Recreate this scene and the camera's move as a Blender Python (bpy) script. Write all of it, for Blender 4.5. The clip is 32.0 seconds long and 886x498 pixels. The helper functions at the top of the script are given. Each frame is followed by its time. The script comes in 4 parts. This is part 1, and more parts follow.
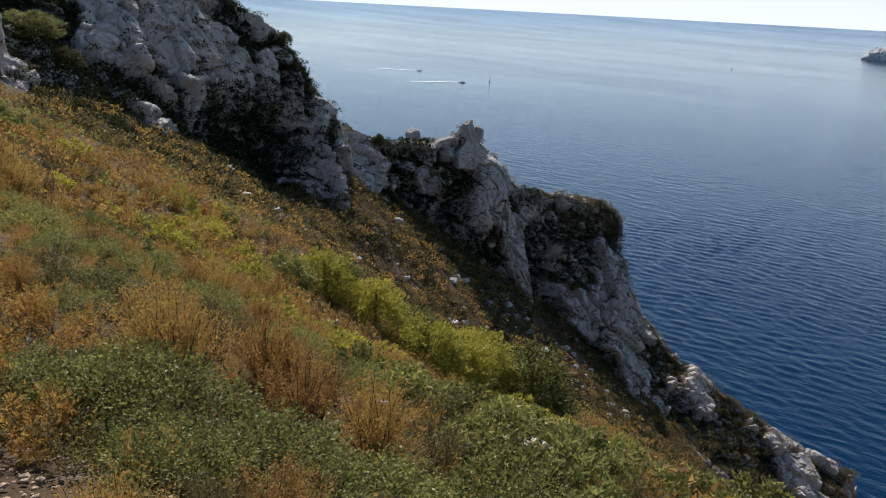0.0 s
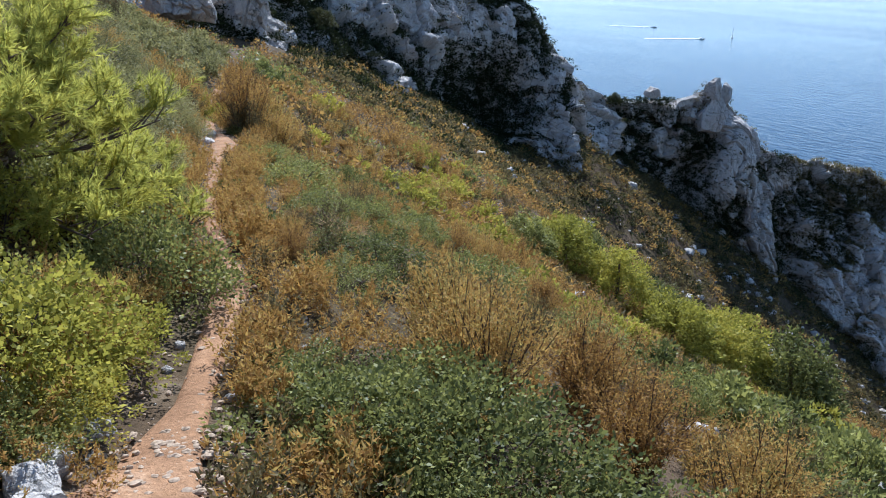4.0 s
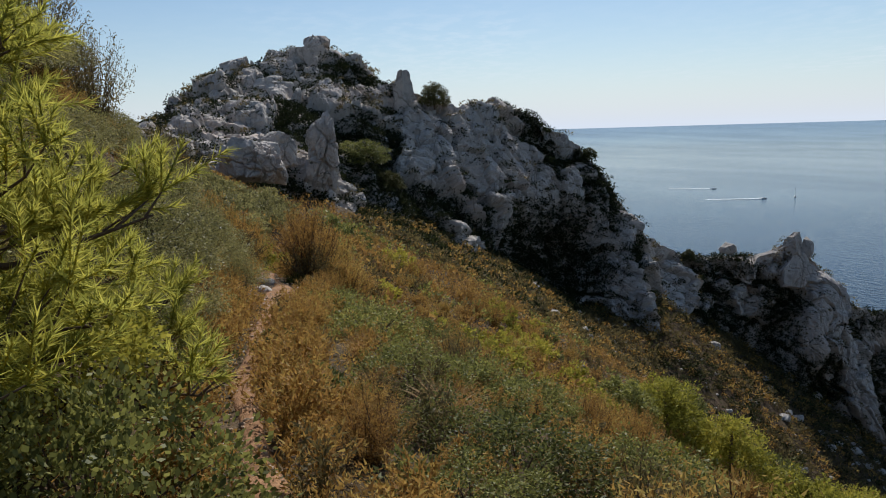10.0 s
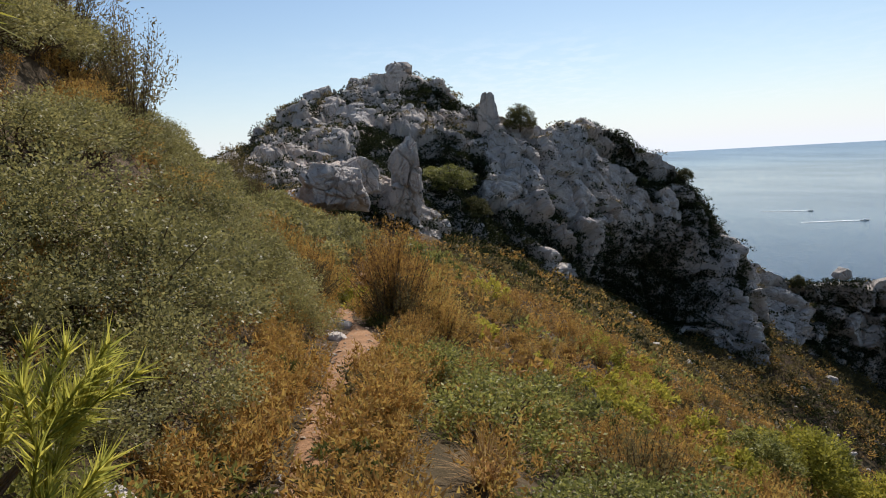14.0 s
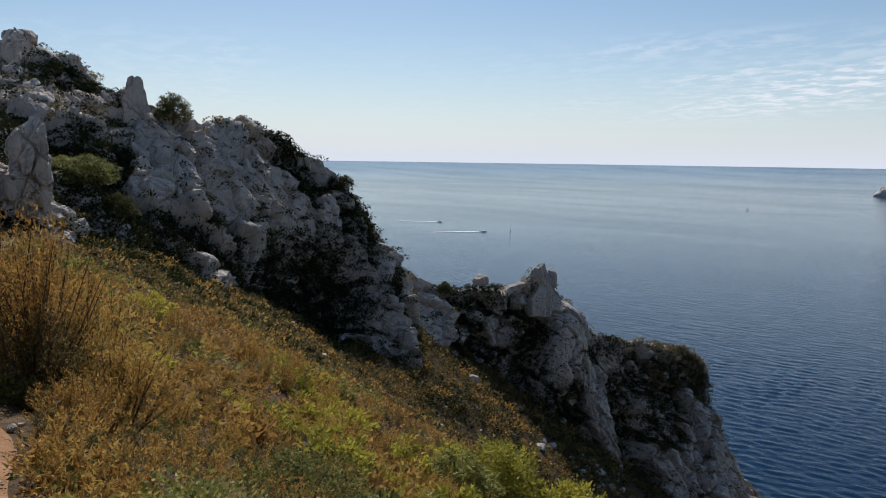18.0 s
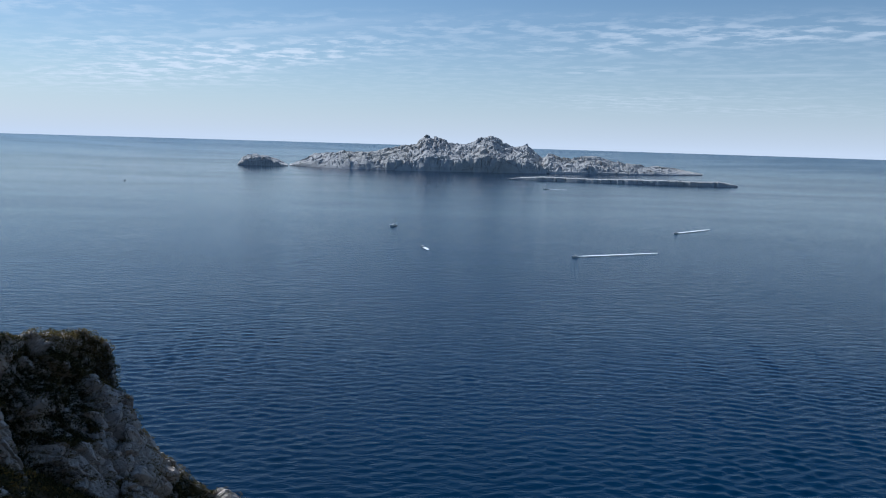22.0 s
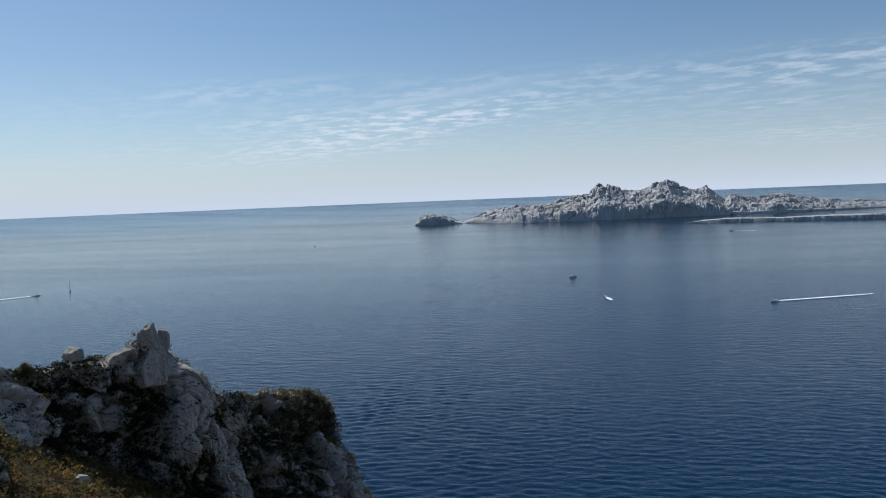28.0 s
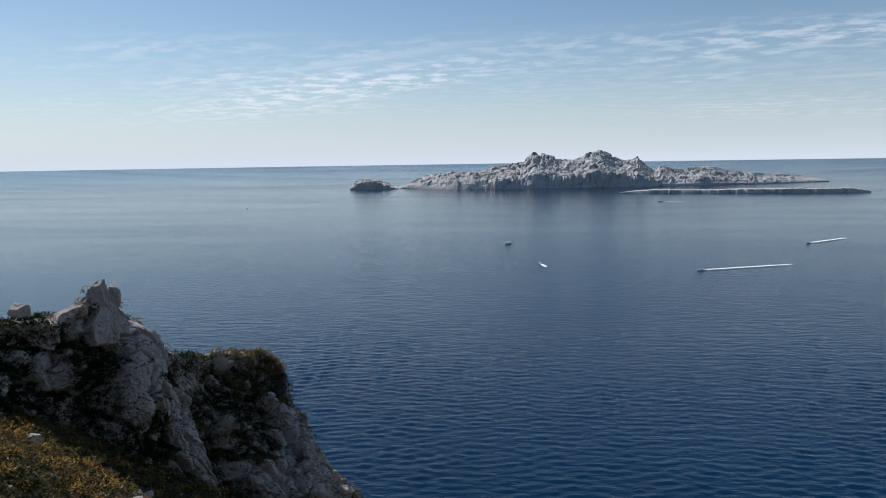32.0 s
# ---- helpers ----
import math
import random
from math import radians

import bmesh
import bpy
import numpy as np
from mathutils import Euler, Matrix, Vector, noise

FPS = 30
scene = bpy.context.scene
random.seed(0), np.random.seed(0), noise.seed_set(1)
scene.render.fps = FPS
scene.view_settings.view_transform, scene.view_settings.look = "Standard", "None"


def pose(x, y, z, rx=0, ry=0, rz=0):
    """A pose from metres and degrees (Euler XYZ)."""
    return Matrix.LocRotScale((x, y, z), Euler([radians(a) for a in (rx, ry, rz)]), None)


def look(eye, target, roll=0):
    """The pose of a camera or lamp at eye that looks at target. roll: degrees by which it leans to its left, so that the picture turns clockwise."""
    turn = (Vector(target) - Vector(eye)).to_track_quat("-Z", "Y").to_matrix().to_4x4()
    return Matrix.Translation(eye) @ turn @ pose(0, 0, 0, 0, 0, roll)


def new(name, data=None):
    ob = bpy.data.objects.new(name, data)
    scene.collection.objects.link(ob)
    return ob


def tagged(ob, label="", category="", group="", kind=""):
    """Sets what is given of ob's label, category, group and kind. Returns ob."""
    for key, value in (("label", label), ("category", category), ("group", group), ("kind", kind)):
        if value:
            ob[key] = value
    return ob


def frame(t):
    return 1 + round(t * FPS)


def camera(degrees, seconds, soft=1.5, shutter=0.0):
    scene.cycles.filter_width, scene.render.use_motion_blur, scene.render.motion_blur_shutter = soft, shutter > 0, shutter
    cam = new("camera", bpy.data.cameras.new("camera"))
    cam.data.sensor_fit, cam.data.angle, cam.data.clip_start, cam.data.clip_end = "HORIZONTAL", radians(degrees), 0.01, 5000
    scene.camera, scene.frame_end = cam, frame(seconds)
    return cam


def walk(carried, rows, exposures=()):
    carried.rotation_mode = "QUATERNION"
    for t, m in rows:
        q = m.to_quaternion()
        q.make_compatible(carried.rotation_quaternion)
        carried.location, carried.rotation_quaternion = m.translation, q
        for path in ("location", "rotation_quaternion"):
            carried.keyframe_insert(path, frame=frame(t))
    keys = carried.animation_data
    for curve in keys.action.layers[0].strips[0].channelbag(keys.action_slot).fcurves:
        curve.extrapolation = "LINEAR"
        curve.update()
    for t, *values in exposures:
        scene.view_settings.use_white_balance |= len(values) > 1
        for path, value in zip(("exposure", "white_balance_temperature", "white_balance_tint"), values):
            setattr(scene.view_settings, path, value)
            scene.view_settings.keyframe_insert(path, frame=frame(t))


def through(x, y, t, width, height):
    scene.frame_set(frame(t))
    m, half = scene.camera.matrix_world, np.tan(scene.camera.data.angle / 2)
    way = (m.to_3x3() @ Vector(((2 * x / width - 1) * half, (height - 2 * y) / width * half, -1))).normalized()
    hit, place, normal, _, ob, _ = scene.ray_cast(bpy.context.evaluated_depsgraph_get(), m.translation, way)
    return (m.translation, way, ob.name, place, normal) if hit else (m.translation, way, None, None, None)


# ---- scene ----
cam = camera(60.9, 32.0, soft=1.0)
# seconds, eye x, y, z, then yaw to the left of +y, pitch up and roll in degrees
EXPOSURES = ((0, 0.52, 6250, 14), (0.6, 0.75, 6200, 13), (1, 1.1, 5950, 10), (1.5, 1.05, 5300, 10), (4, 1.05, 5250, 10), (4.5, 1, 5350, 10), (7, 0.3, 5900, 11), (9, 0.1, 6150, 11), (12, 0.25, 6600, 13), (13, 0.58, 7300, 15), (13.5, 0.5, 6700, 14), (16.5, 0.2, 6300, 13), (18, 0.1, 6350, 13), (19, 0.15, 6650, 15), (20.5, 0, 5550, 10), (22, -0.05, 5500, 9), (23, -0.05, 5550, 9), (24, -0.02, 5600, 10), (24.5, 0.1, 6700, 15), (25.5, -0.05, 5650, 10), (28, -0.1, 5900, 10), (29, -0.12, 5500, 9), (30, -0.15, 5500, 8), (31.2, 0.1, 6750, 12), (32, 0.05, 6150, 11))
ROWS = [
    (0.0, 0.11, 0.09, -0.03, -23.30, -18.05, 3.02),
    (0.5, 0.07, 0.42, -0.14, -22.08, -23.33, 4.66),
    (1.0, 0.01, 0.74, -0.23, -12.01, -27.85, 1.53),
    (1.5, -0.05, 1.06, -0.31, -9.88, -22.57, 2.89),
    (2.0, -0.12, 1.35, -0.37, -6.99, -23.99, 1.68),
    (2.5, -0.19, 1.62, -0.43, -7.27, -23.98, 2.73),
    (3.0, -0.26, 1.87, -0.49, -5.17, -23.21, 0.89),
    (3.5, -0.32, 2.13, -0.55, -4.70, -20.79, 0.58),
    (4.0, -0.38, 2.38, -0.62, -5.84, -21.42, 0.12),
    (4.5, -0.43, 2.57, -0.71, -2.71, -17.63, -0.50),
    (6.5, -0.63, 2.97, -1.10, 0.93, -16.42, -1.79),
    (7.0, -0.68, 3.17, -1.18, -0.08, -11.11, -2.20),
    (7.5, -0.72, 3.49, -1.27, -0.78, -8.86, -4.11),
    (8.0, -0.75, 3.85, -1.35, -0.82, -6.89, -2.13),
    (8.5, -0.76, 4.22, -1.43, -1.68, -4.18, -3.13),
    (9.0, -0.77, 4.60, -1.49, -2.67, -3.98, -3.41),
    (9.5, -0.77, 4.98, -1.56, -1.35, -5.59, -3.72),
    (10.0, -0.79, 5.35, -1.61, -1.06, -9.05, -1.69),
    (10.5, -0.83, 5.71, -1.67, -1.36, -8.02, 0.63),
    (11.0, -0.86, 6.04, -1.72, -1.88, -8.23, -1.78),
    (11.5, -0.88, 6.32, -1.78, -10.49, -8.93, -1.83),
    (12.0, -0.89, 6.57, -1.84, -14.87, -8.96, -1.74),
    (12.5, -0.91, 6.80, -1.91, -15.92, -11.36, -0.50),
    (13.0, -0.96, 7.09, -1.97, -10.32, -13.88, 1.08),
    (13.5, -1.11, 7.70, -2.00, 1.19, -8.29, -1.43),
    (15.5, -2.02, 11.46, -2.12, 7.93, -5.18, -4.34),
    (16.0, -2.16, 12.11, -2.18, 2.88, -4.21, -2.97),
    (16.5, -2.20, 12.38, -2.23, -3.96, -3.02, -2.00),
    (17.0, -2.19, 12.47, -2.28, -11.09, -5.10, -0.45),
    (17.5, -2.18, 12.49, -2.32, -15.77, -5.50, -0.26),
    (18.0, -2.19, 12.50, -2.35, -21.42, -6.83, 0.80),
    (18.5, -2.25, 12.56, -2.35, -36.31, -8.47, 1.30),
    (19.0, -2.34, 12.74, -2.33, -48.42, -10.19, 2.16),
    (19.5, -2.46, 13.05, -2.29, -56.60, -10.26, 2.25),
    (20.0, -2.53, 13.50, -2.25, -58.37, -8.75, 0.81),
    (20.5, -2.48, 14.06, -2.24, -59.99, -8.59, 3.19),
    (21.0, -2.28, 14.72, -2.28, -63.02, -8.53, 2.22),
    (21.5, -1.97, 15.42, -2.36, -69.17, -8.22, 4.59),
    (22.0, -1.65, 16.10, -2.47, -66.45, -8.04, 1.74),
    (22.5, -1.40, 16.71, -2.60, -66.07, -8.37, 3.70),
    (23.0, -1.28, 17.23, -2.73, -65.71, -7.82, 1.52),
    (23.5, -1.30, 17.66, -2.84, -62.99, -8.15, 1.24),
    (24.0, -1.44, 18.04, -2.93, -59.94, -8.47, 2.42),
    (24.5, -1.63, 18.39, -3.00, -53.58, -9.72, 2.97),
    (25.0, -1.78, 18.76, -3.04, -62.09, -7.46, 2.62),
    (25.5, -1.79, 19.27, -3.05, -65.17, -7.73, 1.87),
    (27.5, -1.47, 21.84, -3.09, -56.08, -5.61, -1.96),
    (28.0, -1.59, 22.40, -3.10, -53.25, -3.92, -2.35),
    (28.5, -1.87, 22.86, -3.12, -49.71, -3.62, -5.06),
    (29.0, -2.17, 23.27, -3.17, -47.33, -2.86, -4.83),
    (29.5, -2.43, 23.65, -3.23, -42.55, -3.44, -5.16),
    (30.0, -2.65, 24.00, -3.31, -42.34, -2.44, -5.02),
    (30.5, -2.83, 24.32, -3.40, -49.92, -5.66, -5.29),
    (31.0, -2.99, 24.61, -3.48, -51.07, -5.22, -3.95),
    (31.5, -3.17, 24.84, -3.56, -55.73, -6.86, -3.89),
    (32.0, -3.40, 25.03, -3.63, -58.22, -6.66, -0.88),
]


def cam_pose(x, y, z, yaw, pitch, roll):
    a, b = radians(yaw), radians(pitch)
    ahead = Vector((-math.sin(a) * math.cos(b), math.cos(a) * math.cos(b), math.sin(b)))
    eye = Vector((x, y, z))
    return look(eye, eye + ahead * 10, roll)


walk(cam, [(r[0], cam_pose(*r[1:])) for r in ROWS], exposures=EXPOSURES)

# ---- world, sun ----
SUN_AZ, SUN_EL = radians(12), radians(46)   # azimuth to the right of +y
world = bpy.data.worlds.new("sky")
scene.world = world
world.use_nodes = True


def build_sky():
    nt = world.node_tree
    nt.nodes.clear()
    n, l = nt.nodes.new, nt.links.new
    out = n("ShaderNodeOutputWorld")
    bg = n("ShaderNodeBackground")
    bg.inputs["Strength"].default_value = 0.075
    sky = n("ShaderNodeTexSky")
    sky.sky_type = "NISHITA"
    sky.sun_disc = False
    sky.sun_elevation, sky.sun_rotation = SUN_EL, SUN_AZ
    sky.altitude, sky.air_density, sky.dust_density, sky.ozone_density = 100, 1.0, 0.5, 2.0
    # thin cloud bands and pale sea haze, by direction
    co = n("ShaderNodeTexCoord")
    sep = n("ShaderNodeSeparateXYZ")
    l(co.outputs["Generated"], sep.inputs[0])

    def calc(op, a, b=0.0, c=0.0):
        m = n("ShaderNodeMath")
        m.operation = op
        for i, q in enumerate((a, b, c)):
            if isinstance(q, bpy.types.NodeSocket):
                l(q, m.inputs[i])
            else:
                m.inputs[i].default_value = q
        return m.outputs[0]

    up = calc("MAXIMUM", sep.outputs[2], 0.0)
    deck = calc("ADD", up, 0.055)
    comb = n("ShaderNodeCombineXYZ")
    l(calc("DIVIDE", sep.outputs[0], deck), comb.inputs[0])
    l(calc("DIVIDE", sep.outputs[1], deck), comb.inputs[1])

    def cloud(scale, detail, stretch, lo, hi, rough=0.6):
        mp = n("ShaderNodeMapping")
        mp.inputs["Scale"].default_value = stretch
        mp.inputs["Rotation"].default_value = (0, 0, radians(62))
        l(comb.outputs[0], mp.inputs[0])
        t = n("ShaderNodeTexNoise")
        t.inputs["Scale"].default_value, t.inputs["Detail"].default_value, t.inputs["Roughness"].default_value = scale, detail, rough
        l(mp.outputs[0], t.inputs["Vector"])
        m = n("ShaderNodeMapRange")
        m.interpolation_type = "SMOOTHSTEP"
        m.inputs[1].default_value, m.inputs[2].default_value = lo, hi
        l(t.outputs[0], m.inputs[0])
        return m.outputs[0]

    band = cloud(0.26, 3, (1, 0.45, 1), 0.46, 0.60)
    flecks = cloud(5.5, 8, (1, 0.8, 1), 0.42, 0.64, 0.6)
    wisps = cloud(0.5, 6, (1.6, 0.22, 1), 0.56, 0.72)
    cover = calc("MAXIMUM", calc("MULTIPLY", calc("MULTIPLY_ADD", band, 0.85, 0.15), flecks), calc("MULTIPLY", wisps, 0.45))
    def step(value, lo, hi):
        m = n("ShaderNodeMapRange")
        m.interpolation_type = "SMOOTHSTEP"
        m.inputs[1].default_value, m.inputs[2].default_value = lo, hi
        l(value, m.inputs[0])
        return m.outputs[0]

    high = calc("MULTIPLY", step(up, 0.035, 0.07), step(up, 0.175, 0.115))
    west = step(calc("ADD", calc("MULTIPLY", sep.outputs[0], 0.93), calc("MULTIPLY", sep.outputs[1], 0.37)), 0.55, 0.93)
    cover = calc("MULTIPLY", calc("MULTIPLY", cover, high), calc("MULTIPLY_ADD", west, 0.6, 0.15))
    haze = calc("POWER", calc("SUBTRACT", 1.0, up), 14.0)

    def blend(fac, a, b):
        m = n("ShaderNodeMix")
        m.data_type = "RGBA"
        l(fac, m.inputs[0])
        l(a, m.inputs[6])
        m.inputs[7].default_value = b
        return m.outputs[2]

    tint = n("ShaderNodeMix")
    tint.data_type, tint.blend_type = "RGBA", "MULTIPLY"
    tint.inputs[0].default_value, tint.inputs[7].default_value = 1.0, (0.90, 1.0, 1.03, 1)
    l(sky.outputs[0], tint.inputs[6])
    c = blend(cover, tint.outputs[2], (11.5, 11.7, 12.0, 1))
    c = blend(haze, c, (8.8, 9.5, 10.4, 1))
    l(c, bg.inputs[0])
    l(bg.outputs[0], out.inputs[0])


build_sky()
sun = new("sun", bpy.data.lights.new("sun", "SUN"))
sun.data.energy, sun.data.angle, sun.data.color = 4.2, radians(0.53), (1.0, 0.96, 0.90)
sun.matrix_world = look((0, 0, 0), (-math.sin(SUN_AZ) * math.cos(SUN_EL), -math.cos(SUN_AZ) * math.cos(SUN_EL), -math.sin(SUN_EL)))


# ---- materials ----
def material(name, rough=0.8, spec=0.3):
    m = bpy.data.materials.new(name)
    m.use_nodes = True
    nt = m.node_tree
    b = nt.nodes["Principled BSDF"]
    b.inputs["Roughness"].default_value = rough
    b.inputs["Specular IOR Level"].default_value = spec
    return m, nt, b


def tex_noise(nt, scale, detail=5, rough=0.6, coords="Object", vec=None, stretch=None, along=0.0):
    t = nt.nodes.new("ShaderNodeTexNoise")
    t.inputs["Scale"].default_value, t.inputs["Detail"].default_value, t.inputs["Roughness"].default_value = scale, detail, rough
    if vec is None:
        c = nt.nodes.new("ShaderNodeTexCoord")
        vec = c.outputs[coords]
    if stretch:
        mp = nt.nodes.new("ShaderNodeMapping")
        mp.vector_type = "TEXTURE"
        mp.inputs["Scale"].default_value = [1 / q for q in stretch]
        mp.inputs["Rotation"].default_value = (0, 0, math.radians(along))
        nt.links.new(vec, mp.inputs[0])
        vec = mp.outputs[0]
    nt.links.new(vec, t.inputs["Vector"])
    return t.outputs[0]


def ramp(nt, fac, stops):
    r = nt.nodes.new("ShaderNodeValToRGB")
    while len(r.color_ramp.elements) < len(stops):
        r.color_ramp.elements.new(0.5)
    for e, (p, c) in zip(r.color_ramp.elements, stops):
        e.position, e.color = p, (*c, 1) if len(c) == 3 else c
    nt.links.new(fac, r.inputs[0])
    return r.outputs[0]


def mix(nt, fac, a, b, blend="MIX"):
    m = nt.nodes.new("ShaderNodeMix")
    m.data_type, m.blend_type = "RGBA", blend
    for sock, v in ((m.inputs[0], fac), (m.inputs[6], a), (m.inputs[7], b)):
        if isinstance(v, bpy.types.NodeSocket):
            nt.links.new(v, sock)
        else:
            sock.default_value = v if not isinstance(v, tuple) or len(v) == 4 else (*v, 1)
    return m.outputs[2]


def bump(nt, bsdf, height, strength=0.5, distance=0.05, normal=None):
    b = nt.nodes.new("ShaderNodeBump")
    b.inputs["Strength"].default_value, b.inputs["Distance"].default_value = strength, distance
    nt.links.new(height, b.inputs["Height"])
    if normal is not None:
        nt.links.new(normal, b.inputs["Normal"])
    if bsdf is not None:
        nt.links.new(b.outputs[0], bsdf.inputs["Normal"])
    return b.outputs[0]


def limestone(name, light=(0.45, 0.39, 0.33), dark=(0.24, 0.205, 0.175), warm=(0.45, 0.35, 0.265), scale=1.0):
    m, nt, b = material(name, 0.9, 0.2)
    big = tex_noise(nt, 0.12 * scale, 4)
    fine = tex_noise(nt, 1.1 * scale, 8, 0.65)
    streak = tex_noise(nt, 0.5 * scale, 6, 0.6, stretch=(1, 1, 0.25))
    base = ramp(nt, fine, [(0.3, dark), (0.48, light), (0.75, tuple(c * 1.12 for c in light))])
    c = mix(nt, ramp(nt, big, [(0.45, (0, 0, 0)), (0.7, (0.75, 0.75, 0.75))]), base, warm)
    c = mix(nt, ramp(nt, streak, [(0.55, (0, 0, 0)), (0.72, (0.6, 0.6, 0.6))]), c, dark)
    co = nt.nodes.new("ShaderNodeTexCoord")
    nz = nt.nodes.new("ShaderNodeTexNoise")
    nz.inputs["Scale"].default_value, nz.inputs["Detail"].default_value = 0.9 * scale, 4
    nt.links.new(co.outputs["Object"], nz.inputs["Vector"])
    warp = nt.nodes.new("ShaderNodeVectorMath")
    warp.operation = "MULTIPLY_ADD"
    nt.links.new(nz.outputs[1], warp.inputs[0])
    warp.inputs[1].default_value = (1.3 / scale,) * 3
    nt.links.new(co.outputs["Object"], warp.inputs[2])

    def cracks(size, width, stretch):
        mp = nt.nodes.new("ShaderNodeMapping")
        mp.inputs["Scale"].default_value = stretch
        nt.links.new(warp.outputs[0], mp.inputs[0])
        vo = nt.nodes.new("ShaderNodeTexVoronoi")
        vo.feature = "DISTANCE_TO_EDGE"
        vo.inputs["Scale"].default_value = size * scale
        nt.links.new(mp.outputs[0], vo.inputs["Vector"])
        return ramp(nt, vo.outputs[0], [(0.0, (0, 0, 0)), (width, (1, 1, 1))])

    big_crack = cracks(0.26, 0.022, (1, 1, 0.45))
    fine_crack = cracks(0.95, 0.03, (1, 1, 0.6))
    both = mix(nt, 1.0, big_crack, fine_crack, "MULTIPLY")
    pocks = ramp(nt, tex_noise(nt, 1.7 * scale, 3, 0.5), [(0.30, (1, 1, 1)), (0.345, (0, 0, 0))])
    c = mix(nt, pocks, c, mix(nt, 0.75, c, (0.03, 0.032, 0.02)))
    c = mix(nt, big_crack, mix(nt, 0.45, c, (0.06, 0.055, 0.045)), c)
    nt.links.new(c, b.inputs["Base Color"])
    n1 = bump(nt, None, both, 0.55, 0.16 / scale)
    bump(nt, b, fine, 0.9, 0.22 / scale, n1)
    return m


MAT_ROCK = limestone("limestone", (0.52, 0.46, 0.40), (0.28, 0.245, 0.21), (0.49, 0.39, 0.31))
# island rock paled and evened: the distance haze is put into its colour
MAT_HAZY_ISLE = limestone("hazy_island_limestone", (0.48, 0.47, 0.46), (0.38, 0.37, 0.36), (0.41, 0.38, 0.33), 0.05)
MAT_STONE = limestone("pale_stone", (0.52, 0.47, 0.41), (0.28, 0.25, 0.22), (0.46, 0.37, 0.29), 5.0)


def earth_material():
    m, nt, b = material("stony_earth", 0.95, 0.1)
    big = tex_noise(nt, 0.25, 5)
    mid = tex_noise(nt, 2.5, 6)
    fine = tex_noise(nt, 22, 6, 0.7)
    c = ramp(nt, mid, [(0.3, (0.07, 0.049, 0.03)), (0.55, (0.15, 0.105, 0.065)), (0.78, (0.30, 0.24, 0.175))])
    c = mix(nt, ramp(nt, big, [(0.4, (0, 0, 0)), (0.65, (0.7, 0.7, 0.7))]), c, (0.085, 0.07, 0.032))
    c = mix(nt, 0.5, c, ramp(nt, fine, [(0.3, (0.1, 0.08, 0.06)), (0.7, (0.34, 0.29, 0.22))]), "OVERLAY")
    nt.links.new(c, b.inputs["Base Color"])
    n1 = bump(nt, None, mid, 0.6, 0.2)
    bump(nt, b, fine, 0.7, 0.03, n1)
    return m


def trail_material():
    m, nt, b = material("trodden_red_earth", 0.95, 0.1)
    mid = tex_noise(nt, 3, 6)
    fine = tex_noise(nt, 35, 6, 0.7)
    c = ramp(nt, mid, [(0.3, (0.25, 0.155, 0.09)), (0.6, (0.38, 0.245, 0.145)), (0.8, (0.48, 0.36, 0.25))])
    c = mix(nt, 0.6, c, ramp(nt, fine, [(0.3, (0.22, 0.15, 0.1)), (0.7, (0.62, 0.5, 0.4))]), "OVERLAY")
    nt.links.new(c, b.inputs["Base Color"])
    n1 = bump(nt, None, mid, 0.5, 0.06)
    bump(nt, b, fine, 0.8, 0.02, n1)
    return m


def sea_material():
    m, nt, b = material("sea_water", 0.1, 0.3)
    b.inputs["IOR"].default_value = 1.33
    big = tex_noise(nt, 0.004, 4, stretch=(1, 1, 1))
    c = ramp(nt, big, [(0.35, (0.0001, 0.0135, 0.037)), (0.65, (0.0002, 0.0185, 0.050))])
    nt.links.new(c, b.inputs["Base Color"])
    swell = tex_noise(nt, 0.2, 3, 0.55, stretch=(0.35, 1.0, 1), along=118)
    chop = tex_noise(nt, 0.9, 3, 0.6, stretch=(0.8, 1.0, 1), along=110)
    patch = tex_noise(nt, 0.004, 4, 0.6, stretch=(0.3, 1.0, 1), along=115)
    nt.links.new(ramp(nt, patch, [(0.35, (0.06, 0.06, 0.06)), (0.65, (0.15, 0.15, 0.15))]), b.inputs["Roughness"])
    # the wind ruffles the water most under the cliffs
    co = nt.nodes.new("ShaderNodeTexCoord")
    far = nt.nodes.new("ShaderNodeVectorMath")
    far.operation = "LENGTH"
    nt.links.new(co.outputs["Object"], far.inputs[0])
    calm = nt.nodes.new("ShaderNodeMapRange")
    for k, q in zip((1, 2, 3, 4), (220, 1100, 0.5, 0.18)):
        calm.inputs[k].default_value = q
    nt.links.new(far.outputs["Value"], calm.inputs[0])
    for height, distance in ((swell, 1.1), (chop, 0.4)):
        bp = nt.nodes.new("ShaderNodeBump")
        bp.inputs["Distance"].default_value = distance
        nt.links.new(calm.outputs[0], bp.inputs["Strength"])
        nt.links.new(height, bp.inputs["Height"])
        if b.inputs["Normal"].is_linked:
            nt.links.new(b.inputs["Normal"].links[0].from_socket, bp.inputs["Normal"])
        nt.links.new(bp.outputs[0], b.inputs["Normal"])
    return m


